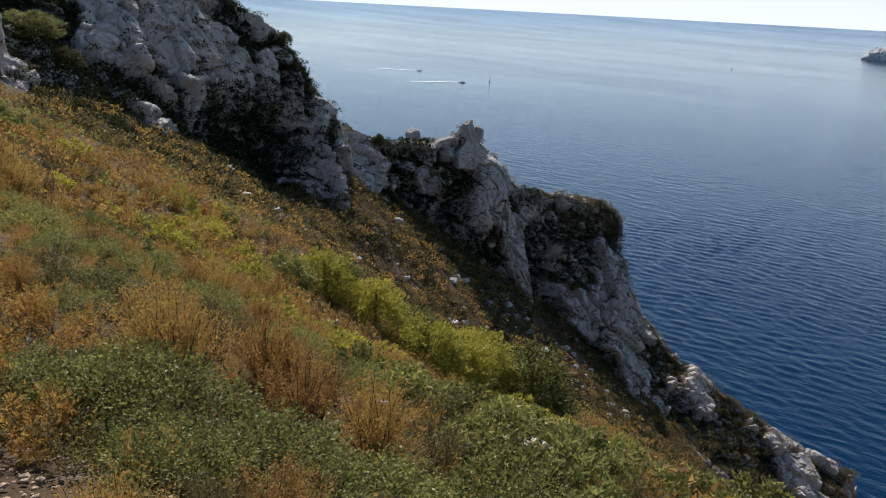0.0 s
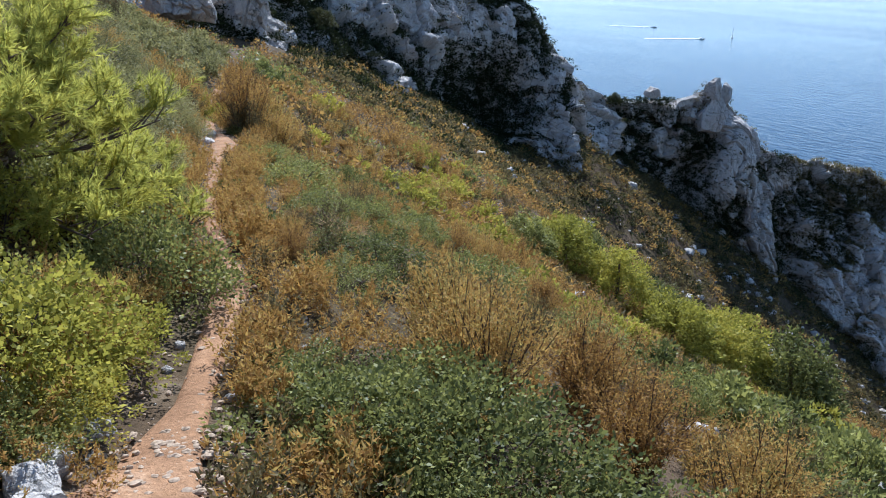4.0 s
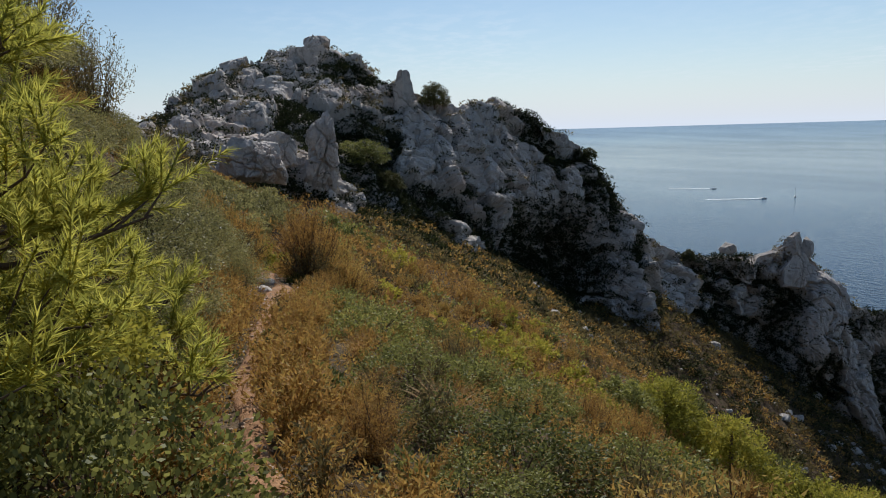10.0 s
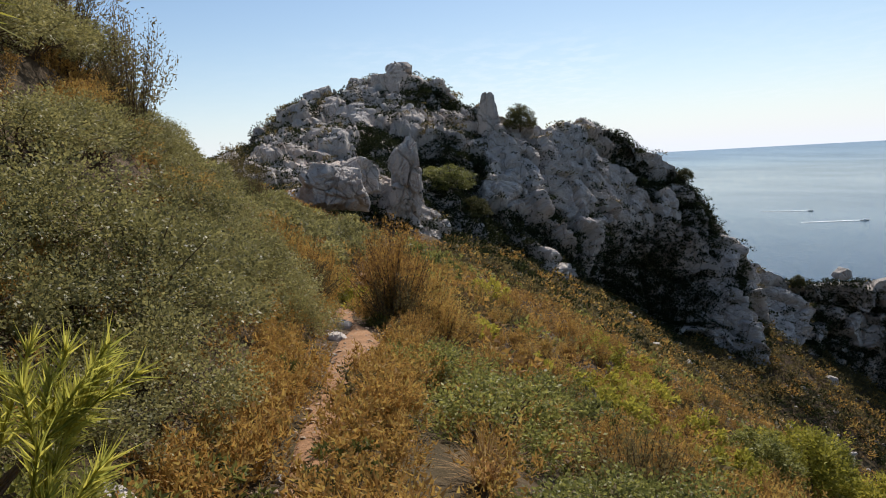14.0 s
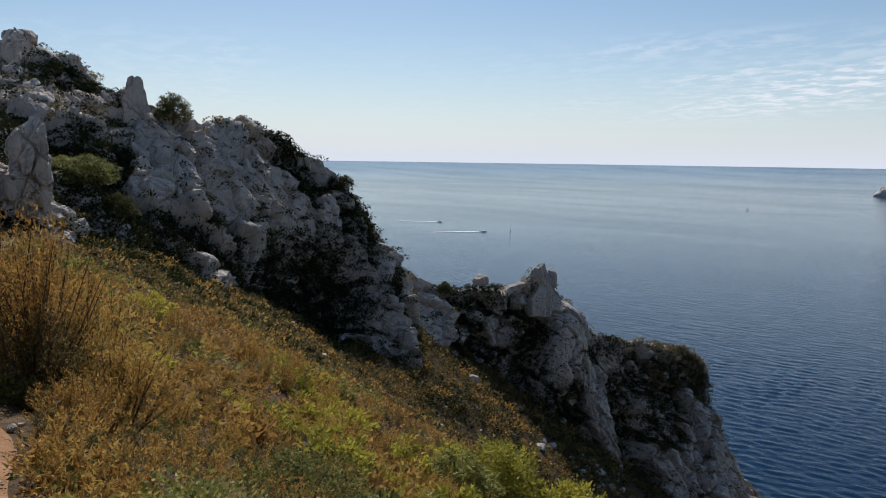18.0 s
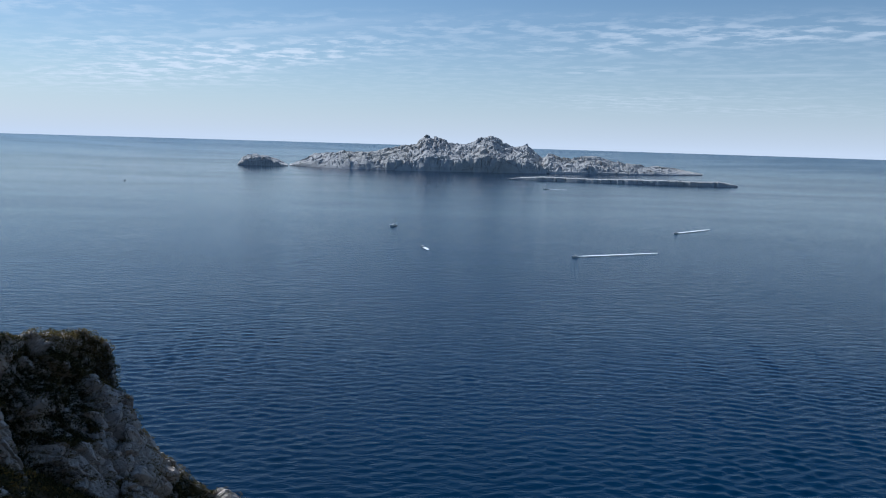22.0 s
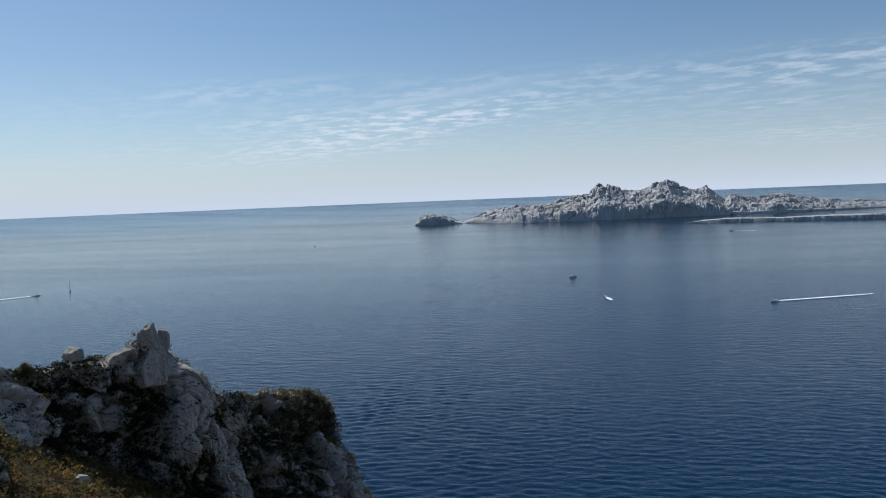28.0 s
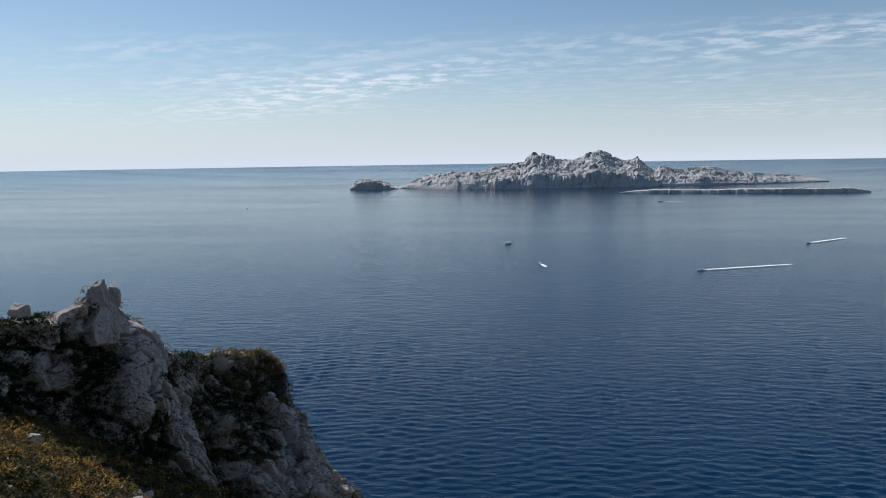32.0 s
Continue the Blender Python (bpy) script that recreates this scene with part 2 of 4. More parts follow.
def leaf_material(name, stops, rough=0.6, through=0.45, spec=0.12):
    """Leaf colours vary from leaf to leaf and from plant to plant; light passes through thin leaves."""
    m, nt, b = material(name, rough, spec)
    geo = nt.nodes.new("ShaderNodeNewGeometry")
    info = nt.nodes.new("ShaderNodeObjectInfo")
    add = nt.nodes.new("ShaderNodeMath")
    add.operation = "MULTIPLY_ADD"
    nt.links.new(geo.outputs["Random Per Island"], add.inputs[0])
    add.inputs[1].default_value = 0.6
    sc = nt.nodes.new("ShaderNodeMath")
    sc.operation = "MULTIPLY"
    nt.links.new(info.outputs["Random"], sc.inputs[0])
    sc.inputs[1].default_value = 0.4
    nt.links.new(sc.outputs[0], add.inputs[2])
    c = ramp(nt, add.outputs[0], stops)
    nt.links.new(c, b.inputs["Base Color"])
    tr = nt.nodes.new("ShaderNodeBsdfTranslucent")
    nt.links.new(c, tr.inputs[0])
    mx = nt.nodes.new("ShaderNodeMixShader")
    mx.inputs[0].default_value = through
    nt.links.new(b.outputs[0], mx.inputs[1])
    nt.links.new(tr.outputs[0], mx.inputs[2])
    nt.links.new(mx.outputs[0], nt.nodes["Material Output"].inputs[0])
    return m


def plain(name, colour, rough=0.7, spec=0.3, scale=8.0, vary=0.25):
    m, nt, b = material(name, rough, spec)
    nz = tex_noise(nt, scale, 5)
    nt.links.new(ramp(nt, nz, [(0.3, tuple(c * (1 - vary) for c in colour)), (0.7, tuple(min(1, c * (1 + vary)) for c in colour))]), b.inputs["Base Color"])
    return m


MAT_EARTH, MAT_TRAIL, MAT_SEA = earth_material(), trail_material(), sea_material()
MAT_RUST = leaf_material("rust_leaves", [(0.0, (0.15, 0.085, 0.036)), (0.3, (0.32, 0.175, 0.05)), (0.55, (0.45, 0.27, 0.07)), (0.8, (0.45, 0.33, 0.095)), (1.0, (0.31, 0.28, 0.085))])
MAT_GREEN = leaf_material("green_leaves", [(0.0, (0.05, 0.056, 0.018)), (0.5, (0.175, 0.18, 0.05)), (1.0, (0.42, 0.39, 0.10))], 0.5, 0.42, 0.16)
MAT_LIME = leaf_material("yellow_green_leaves", [(0.0, (0.15, 0.145, 0.025)), (0.5, (0.36, 0.33, 0.05)), (1.0, (0.58, 0.47, 0.085))])
MAT_PINE = leaf_material("pine_needles", [(0.0, (0.13, 0.16, 0.04)), (0.4, (0.36, 0.36, 0.07)), (1.0, (0.62, 0.54, 0.10))], 0.6, 0.62)
MAT_STRAW = leaf_material("dry_grass", [(0.0, (0.22, 0.115, 0.04)), (0.6, (0.40, 0.23, 0.085)), (1.0, (0.5, 0.36, 0.17))])
MAT_SAGE = leaf_material("sage_leaves", [(0.0, (0.075, 0.072, 0.03)), (0.45, (0.235, 0.215, 0.08)), (1.0, (0.46, 0.40, 0.15))], 0.5, 0.4, 0.2)
MAT_OLIVE = leaf_material("olive_leaves", [(0.0, (0.03, 0.032, 0.012)), (0.5, (0.08, 0.078, 0.026)), (1.0, (0.17, 0.155, 0.05))], 0.7, 0.3)
MAT_DUSKY = leaf_material("dusky_leaves", [(0.0, (0.07, 0.055, 0.026)), (0.5, (0.145, 0.115, 0.046)), (1.0, (0.25, 0.18, 0.068))])
# near-black leaves: the colour also carries part of the clefts' shade
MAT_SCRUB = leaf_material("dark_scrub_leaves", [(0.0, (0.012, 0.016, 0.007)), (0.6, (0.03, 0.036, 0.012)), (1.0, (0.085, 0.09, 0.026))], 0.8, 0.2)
MAT_PEBBLE = plain("pebbles", (0.38, 0.28, 0.19), 0.9, 0.2, 40, 0.35)
MAT_TWIG = plain("twigs", (0.10, 0.07, 0.05), 0.9, 0.1, 30)
MAT_BARK = plain("bark", (0.13, 0.09, 0.065), 0.95, 0.1, 18)


# ---- mesh helpers ----
def mesh_from(name, verts, faces, mat, smooth=False):
    me = bpy.data.meshes.new(name)
    verts = np.asarray(verts, np.float32)
    faces = np.asarray(faces, np.int32)
    k = faces.shape[1]
    me.vertices.add(len(verts))
    me.vertices.foreach_set("co", verts.ravel())
    me.loops.add(faces.size)
    me.loops.foreach_set("vertex_index", faces.ravel())
    me.polygons.add(len(faces))
    me.polygons.foreach_set("loop_start", np.arange(0, faces.size, k, dtype=np.int32))
    me.polygons.foreach_set("use_smooth", np.full(len(faces), smooth))
    me.update(calc_edges=True)
    me.validate()
    if mat is not None:
        me.materials.append(mat)
    return me


def join(pieces):
    """Joins (verts, faces) pairs with the same face size."""
    vs, fs, n = [], [], 0
    for v, f in pieces:
        vs.append(v)
        fs.append(np.asarray(f) + n)
        n += len(v)
    return np.concatenate(vs), np.concatenate(fs)


def part(name, me, parent, label=""):
    ob = new(name, me)
    ob.parent = parent
    return tagged(ob, label)


def grid_faces(nu, nv):
    i = np.arange((nu - 1) * (nv - 1))
    a = (i // (nv - 1)) * nv + i % (nv - 1)
    return np.stack([a, a + nv, a + nv + 1, a + 1], 1)


def hash01(ix, iy, iz, seed):
    h = (ix.astype(np.int64) * 374761393 + iy.astype(np.int64) * 668265263 + iz.astype(np.int64) * 2147483647 + seed * 1274126177) & 0xFFFFFFFF
    h = ((h ^ (h >> 13)) * 1274126177) & 0xFFFFFFFF
    h = ((h ^ (h >> 16)) * 2246822519) & 0xFFFFFFFF
    h = h ^ (h >> 15)
    return (h & 0xFFFFFF) / float(0x1000000)


def value_noise(p, size, seed):
    q = p / size
    i = np.floor(q)
    f = q - i
    f = f * f * (3 - 2 * f)
    out = 0
    for dx in (0, 1):
        for dy in (0, 1):
            for dz in (0, 1):
                w = (f[:, 0] if dx else 1 - f[:, 0]) * (f[:, 1] if dy else 1 - f[:, 1]) * (f[:, 2] if dz else 1 - f[:, 2])
                out = out + w * hash01(i[:, 0] + dx, i[:, 1] + dy, i[:, 2] + dz, seed)
    return out - 0.5


def fractal(p, size, seed, octaves=4):
    return sum(value_noise(p, size / 2**k, seed + k) / 2**k for k in range(octaves))


def blocks(p, size, seed, tilt=0.5):
    """Faceted blocks: a height for each point, in units of the block size, and the closeness to the joint between blocks."""
    q = p / np.asarray(size)
    base = np.floor(q)
    d1 = np.full(len(p), 9.0)
    d2 = np.full(len(p), 9.0)
    h = np.zeros(len(p))
    for dx in (-1, 0, 1):
        for dy in (-1, 0, 1):
            for dz in (-1, 0, 1):
                c = base + (dx, dy, dz)
                r = [hash01(c[:, 0], c[:, 1], c[:, 2], seed + 7 * k) for k in range(7)]
                off = q - (c + np.stack(r[:3], 1))
                d = (off**2).sum(1)
                near = d < d1
                hh = (r[3] - 0.5) + tilt * ((r[4] - 0.5) * off[:, 0] + (r[5] - 0.5) * off[:, 1] + (r[6] - 0.5) * off[:, 2]) * 2
                d2 = np.where(near, d1, np.minimum(d2, d))
                h = np.where(near, hh, h)
                d1 = np.where(near, d, d1)
    return h, np.sqrt(d2) - np.sqrt(d1)


def crag(p, size, seed):
    """Relief of broken limestone in metres for points p, from large blocks to small chips."""
    s = np.asarray(size, float)
    warp = np.stack([fractal(p + 31 * k, s.mean() * 0.8, seed + 90 + k, 3) for k in range(3)], 1) * s * 0.22
    p = p + warp
    out = 0
    for k, (f, a) in enumerate(((1, 0.44), (0.42, 0.12), (0.15, 0.035))):
        h, e = blocks(p, s * f, seed + 20 * k, 0.75)
        out = out + a * s.min() * h - a * s.min() * 0.7 * np.exp(-(e / 0.07) ** 2)
    return out


def grid_normals(P):
    du, dv = np.gradient(P, axis=0), np.gradient(P, axis=1)
    n = np.cross(du, dv)
    return n / (np.linalg.norm(n, axis=2, keepdims=True) + 1e-9)


def smooth_interp(t, knots, values):
    """Monotone-looking smooth interpolation (Catmull-Rom) of columns."""
    values = np.asarray(values, float)
    knots = np.asarray(knots, float)
    m = np.gradient(values, knots, axis=0)
    i = np.clip(np.searchsorted(knots, t) - 1, 0, len(knots) - 2)
    h = knots[i + 1] - knots[i]
    s = np.clip((t - knots[i]) / h, 0, 1)
    if values.ndim > 1:
        h, s = h[:, None], s[:, None]
    return (2 * s**3 - 3 * s**2 + 1) * values[i] + (s**3 - 2 * s**2 + s) * h * m[i] + (3 * s**2 - 2 * s**3) * values[i + 1] + (s**3 - s**2) * h * m[i + 1]


# ---- the hillside ----
SEA = -100.0


def trail_x(y):
    return np.interp(y, [-12, 0, 2, 4.7, 6.5, 8.8, 11, 15, 17.6, 19.4, 21, 23.5, 25, 32, 60], [0.6, 0.1, -0.3, -1.2, -1.5, -1.62, -2.3, -2.9, -3.3, -3.65, -4.15, -4.8, -5.1, -6.0, -9])


def trail_z(y):
    return np.interp(y, [-30, -5, 0, 3, 6, 12, 17, 20, 25, 60, 100, 200], [2, -1, -1.55, -2.6, -3.2, -3.6, -4.25, -4.5, -5.1, -7.0, -8.0, -12])


def ground_z(x, y, rough=True):
    x, y = np.asarray(x, float), np.asarray(y, float)
    yy = sum(trail_z(y + k) for k in (-2, -1, 0, 1, 2)) / 5
    d = x - trail_x(y)
    right = np.maximum(d - 0.35, 0)
    left = np.maximum(-d - 0.35, 0)
    first = 0.42 + 0.18 * np.clip((y - 8) / 9, 0, 1) - 0.14 * np.clip((y - 30) / 15, 0, 1)
    curve = (0.70 - first) / 40
    fall = np.where(right < 20, first * right + curve * right**2, 20 * first + 400 * curve + 0.70 * (right - 20))
    rise = (0.42 + 0.12 * np.clip((y - 12) / 6, 0, 1)) * np.minimum(left, 32) - 0.0075 * np.minimum(left, 32) ** 2
    s = np.clip((left - 0.5) / 5, 0, 1)
    rise = rise + 3.1 * s * s * (3 - 2 * s) * np.clip((y - 9) / 6, 0, 1) * np.clip((33 - y) / 13, 0, 1)     # the steep bank
    rise = rise * (1 - 0.8 * np.clip((y - 45) / 30, 0, 1))
    gx, gy = x / 1.1, 8 + (y - 8) / 1.1
    gully = 1.5 * np.exp(-(((gy - 68) / 10) ** 2)) * np.clip((gx - 8) / 14, 0, 1) - (0.40 * np.clip(gy - 68, 0, 21) - 0.9 * np.maximum(gy - 95, 0)) * np.clip((gx - 14) / 10, 0, 1)
    z = yy - fall + rise - gully
    if rough:
        p = np.stack([x, y, 0 * x], -1).reshape(-1, 3)
        away = np.clip(np.abs(d).ravel() / 1.2, 0.15, 1)
        z = z + (away * (0.5 * fractal(p, 6.0, 5, 4) + 0.12 * fractal(p, 1.1, 15, 3))).reshape(x.shape)
    return np.maximum(z, SEA - 3)


def build_ground():
    def axis(lo, hi, fine_lo, fine_hi, step, grow):
        a = list(np.arange(fine_lo, fine_hi, step))
        s, v = step, a[-1]
        while v < hi:
            s *= grow
            v += s
            a.append(v)
        s, v = step, a[0]
        while v > lo:
            s *= grow
            v -= s
            a.insert(0, v)
        return np.array(a)
    xs = axis(-140, 190, -7, 8, 0.14, 1.035)
    ys = axis(-90, 260, -1, 30, 0.16, 1.035)
    X, Y = np.meshgrid(xs, ys, indexing="ij")
    Z = ground_z(X, Y)
    me = mesh_from("ground", np.stack([X, Y, Z], 2).reshape(-1, 3), grid_faces(len(xs), len(ys)), MAT_EARTH, True)
    tagged(new("ground", me), "dry stony hillside falling steeply to the sea", "hillside", kind="structure")


def build_trail():
    ys = np.arange(-11, 33, 0.09)
    cs = np.linspace(-1, 1, 15)
    Y, S = np.meshgrid(ys, cs, indexing="ij")
    p = np.stack([Y.ravel() * 0.6, 0 * Y.ravel(), 0 * Y.ravel()], 1)
    half = 0.15 + 0.2 * fractal(p, 1.3, 3, 2).reshape(Y.shape) + 0.32 * np.clip((5.4 - Y) / 2.5, 0, 1) + 0.14 * np.clip((3.6 - Y) / 0.8, 0, 1) + 0.2 * np.exp(-(((Y - 17.6) / 2.4) ** 2)) - 0.07 * np.exp(-(((Y - 11.5) / 2) ** 4))
    verge = 0.7 * np.clip((6.4 - Y) / 1.6, 0, 1)
    X = trail_x(Y) + S * half + np.minimum(S, 0) * verge + 0.1 * fractal(p, 0.9, 9, 2).reshape(Y.shape)
    Z = ground_z(X, Y) + 0.03 * (1 - S**2) - 0.05 * np.abs(S) ** 6 + 0.012
    me = mesh_from("path", np.stack([X, Y, Z], 2).reshape(-1, 3), grid_faces(*Y.shape), MAT_TRAIL, True)
    tagged(new("path", me), "narrow trodden footpath of reddish earth and gravel", "path", kind="structure")


def build_sea():
    """A round sheet out to the horizon, with wind waves on the part below the cliffs."""
    near = [150.0]
    while near[-1] < 1300:
        near.append(near[-1] + 0.65 + 0.003 * (near[-1] - 150))
    r = np.concatenate([[0], np.geomspace(30, 149, 12), near, np.geomspace(1320, 4930, 50)])
    a = np.radians(np.concatenate([np.linspace(-248, 8, 60), np.linspace(10, 110, 400), [112]]))
    R, A = np.meshgrid(r, a, indexing="ij")
    X, Y = R * np.sin(A), R * np.cos(A)
    lift = 75 * np.clip((R - 3300) / 1630, 0, 1) ** 1.6
    rng = np.random.default_rng(91)
    wave = np.zeros_like(R)
    for k in range(40):
        length = rng.uniform(2.2, 6.0)
        h = rng.normal(radians(25), 0.42)
        q = 2 * math.pi / length
        reach = np.clip((length * 95 - R) / (length * 40), 0, 1) / (1 + np.clip(R - 150, 0, None) / 500)
        wave += reach * 0.0076 * length * np.sin(q * (math.cos(h) * X + math.sin(h) * Y) + rng.uniform(0, 6.28))
    lull = fractal(np.stack([X.ravel() / 3, Y.ravel(), 0 * X.ravel()], 1), 90, 17, 3).reshape(R.shape)
    wave *= np.clip(0.9 + 1.1 * lull, 0.35, 1.4) * np.clip((R - 150) / 20, 0, 1)
    me = mesh_from("water", np.stack([X, Y, SEA + lift + wave], 2).reshape(-1, 3), grid_faces(*R.shape)[:, ::-1], MAT_SEA, True)
    tagged(new("water", me), "deep blue rippled sea reaching the horizon", "sea", kind="structure")


build_ground()
build_trail()
build_sea()

def unit(v):
    return v / (np.linalg.norm(v, axis=-1, keepdims=True) + 1e-9)


# ---- the rocky ridge ----
# crest x, y, z, foot x, y and steepness of the face (1 is an even slope, more is a wall), from the summit's far shoulder to the headland's edge
RIDGE = [
    (-36, 92, -9, -38, 66, 1.4), (-33.5, 99, -4, -34, 66, 1.4), (-32, 103, 2.2, -31, 65, 1.3), (-27.5, 105, 6.0, -27, 64, 1.1), (-23.5, 106, 7.6, -24, 62, 1.1),
    (-18.8, 106, 8.6, -19, 60, 1.1), (-14.5, 106, 8.9, -14.5, 58, 1.1), (-8.4, 100, 6.2, -8.2, 62, 1.1), (-5.4, 95, 4.2, -5, 68, 1.2),
    (-3.0, 91.5, 3.6, -2, 73, 1.3), (0.4, 91, 2.0, 1.6, 75.5, 1.4), (3.0, 92, 1.0, 4.4, 78, 1.4), (6.6, 94.5, 1.8, 7.8, 80.5, 1.4), (12.1, 98.5, 0.0, 13, 84.5, 1.4), (15.6, 99.5, -2.0, 16.2, 86, 1.4),
    (18.8, 100, -4.4, 19, 87, 1.4), (22.4, 99, -8.6, 23.2, 87, 1.4), (26, 100, -14.4, 26.6, 89, 1.3),
    (32, 101.2, -18.3, 31.7, 94, 1.3), (38.2, 102.4, -18.8, 38, 96, 1.3), (43, 101, -18.4, 42.8, 96, 1.5), (45.2, 101, -17.6, 45, 96, 1.6), (48.4, 100.8, -18.8, 48.6, 95.4, 1.8), (50.4, 100.6, -21.6, 51.2, 94.8, 1.7),
    (52.6, 100.4, -24.2, 53.6, 94, 1.6), (63, 103.6, -28.2, 59.6, 93, 1.4), (74.6, 105, -30.8, 63, 91, 1.2), (79, 105, -33.8, 66, 90, 1.2),
    (76.6, 99, -41.5, 66.6, 88, 1.2), (80, 97, -48.4, 68, 87, 1.1), (84.5, 95, -54.6, 70, 85, 1.0), (91, 93, -60, 73, 82, 1.0), (98, 90, -65.4, 78, 78, 1.0),
    (105, 86, -70.4, 84, 74.5, 1.0), (118, 79, -77.5, 95, 68, 1.0)]


def hash_field(p, stretch, size, seed, octaves=3):
    return fractal(p / np.asarray(stretch), size, seed, octaves)


def cliff_relief(p, seed):
    """Relief of a jointed limestone face in metres, and the depth of the clefts between its slabs, from 0 to 1."""
    lean = np.stack([p[:, 0] + 0.28 * p[:, 2], p[:, 1], p[:, 2]], 1)
    warp = np.stack([fractal(lean + 37 * k, 3.2, seed + 90 + k, 4) for k in range(3)], 1)
    q = lean + warp * (1.5, 1.5, 2.4)
    out = 0
    for k, (size, amp) in enumerate((((5.6, 5.6, 13.0), 2.0), ((2.3, 2.3, 4.8), 1.0), ((0.95, 0.95, 1.7), 0.30), ((0.4, 0.4, 0.6), 0.09))):
        h, e = blocks(q, size, seed + 20 * k, 0.85)
        out = out + amp * h - amp * (0.55, 0.5, 0.45, 0.4)[k] * np.exp(-(e / (0.06, 0.07, 0.09, 0.1)[k]) ** 2)
    field = 1.15 * hash_field(q, (1, 1, 2.6), 6.4, seed + 60, 2) + 0.55 * hash_field(q, (1, 1, 1.9), 2.4, seed + 70, 3)
    cleft = np.clip((0.06 - field) / 0.12, 0, 1)
    return out, cleft * cleft * (3 - 2 * cleft)


def ridge_surface(nu, nv, seed=3):
    table = np.array(RIDGE, float)
    step = np.linalg.norm(np.diff(table[:, :3], axis=0), axis=1)
    arc = np.r_[0, np.cumsum(step)]
    u = np.linspace(0, arc[-1], nu)
    C = smooth_interp(u, arc, table)
    st = np.clip(C[:, 5], 1, 3)
    crest = C[:, :3]
    foot = np.c_[C[:, 3:5], ground_z(C[:, 3], C[:, 4], False) - 1.5]
    v = np.linspace(0, 1.25, nv)
    f = np.minimum(v, 1)[None, :, None]
    P = np.empty((nu, nv, 3))
    rise = f * 0.25 + 0.75 * f**0.9
    horiz = 0.35 * f + 0.65 * f ** st[:, None, None]
    P[:, :, :2] = foot[:, None, :2] + (crest - foot)[:, None, :2] * horiz
    P[:, :, 2] = foot[:, None, 2] + (crest - foot)[:, None, 2] * rise[:, :, 0]
    back = np.maximum(v - 1, 0)[None, :]
    away = unit(crest[:, :2] - foot[:, :2])
    P[:, :, :2] += away[:, None] * (back * 45)[:, :, None]
    P[:, :, 2] -= back * 30 + 90 * back**2
    N = grid_normals(P)
    if N[nu // 2, nv // 3, 1] > 0:
        N = -N
    flat = P.reshape(-1, 3)
    rel, cleft = (q.reshape(nu, nv) for q in cliff_relief(flat, seed))
    X, Z = P[:, :, 0], P[:, :, 2]
    hollow = np.exp(-(((X - 13.4) / 7.2) ** 2 + ((Z + 16.2) / 5.8) ** 2) ** 2)
    slab = np.exp(-(((X - 49.6 - 0.3 * (Z + 27)) / 4.2) ** 2 + ((Z + 27) / 6.5) ** 2) ** 2)       # the pale slab below the pinnacle
    pale = np.exp(-(((X - 23.6 - 0.3 * (Z + 14)) / 1.5) ** 2 + ((Z + 13.5) / 2.6) ** 2) ** 2)
    gap = np.exp(-(((X - 59.5) / 2.7) ** 2) ** 2) * np.clip((-27 - Z) / 3, 0, 1)
    cleft = np.clip(cleft * (1 - 0.9 * slab) * (1 - pale) + hollow + 0.8 * gap, 0, 1)
    calm = 0.6 + 0.4 * np.clip(st - 0.9, 0, 1)[:, None]
    d = calm * rel * (1 - 0.45 * slab - 0.4 * pale) * (1 - 0.6 * hollow) + 1.8 * fractal(flat, 15, seed + 50, 2).reshape(nu, nv) - 1.5 * cleft
    d += 2.0 * np.exp(-(((X - 24.0 - 0.05 * (Z + 20)) / 1.1) ** 2)) * np.clip((-12 - Z) / 4, 0, 1)      # the rib
    d -= 3.8 * hollow
    d -= 1.6 * np.exp(-(((X - 28.6) / 2.0) ** 2)) * np.clip((-16 - Z) / 4, 0, 1)
    d += 2.2 * slab - 2.2 * gap
    fade = np.clip(1 - 0.6 * np.exp(-(((v - 1) / 0.03) ** 2)), 0, 1)
    return P, N, d * fade[None, :], cleft, v


RIDGE_P, RIDGE_N, RELIEF, CLEFT, RIDGE_V = ridge_surface(1150, 280)
RIDGE_Q = RIDGE_P + RIDGE_N * RELIEF[:, :, None]


def ridge_top(x, y, near):
    """The height of the ridge's surface at x, y: its highest point close by."""
    q = RIDGE_Q.reshape(-1, 3)
    close = (np.abs(q[:, 0] - x) < 0.5) & (np.abs(q[:, 1] - y) < 0.5)
    return q[close, 2].max() if close.any() else near


def build_ridge():
    nu, nv = RIDGE_Q.shape[:2]
    me = mesh_from("rocky_ridge", RIDGE_Q.reshape(-1, 3), grid_faces(nu, nv), MAT_ROCK, False)
    tagged(new("rocky_ridge", me), "craggy grey limestone ridge running out to a headland", "rock ridge", kind="structure")


build_ridge()


# ---- single rocks ----
def cube_sphere(n):
    a = np.linspace(-1, 1, n)
    A, B = np.meshgrid(a, a, indexing="ij")
    one = np.ones_like(A)
    sides = [np.stack(s, 2) for s in ((one, A, B), (-one, B, A), (B, one, A), (A, -one, B), (A, B, one), (B, A, -one))]
    return join([(s.reshape(-1, 3), grid_faces(n, n)) for s in sides])


def weld(v, f):
    key = np.round(v, 5)
    _, first, back = np.unique(key, axis=0, return_index=True, return_inverse=True)
    return v[first], back.ravel()[f]


def rock_mesh(name, size, seed, n=24, rough=0.3, taper=0.0, mat=None, cuts=16, smooth=False):
    """A broken angular block of limestone, of about the given size, that narrows upwards by taper."""
    rng = np.random.default_rng(seed)
    v, f = weld(*cube_sphere(n))
    d = unit(v)
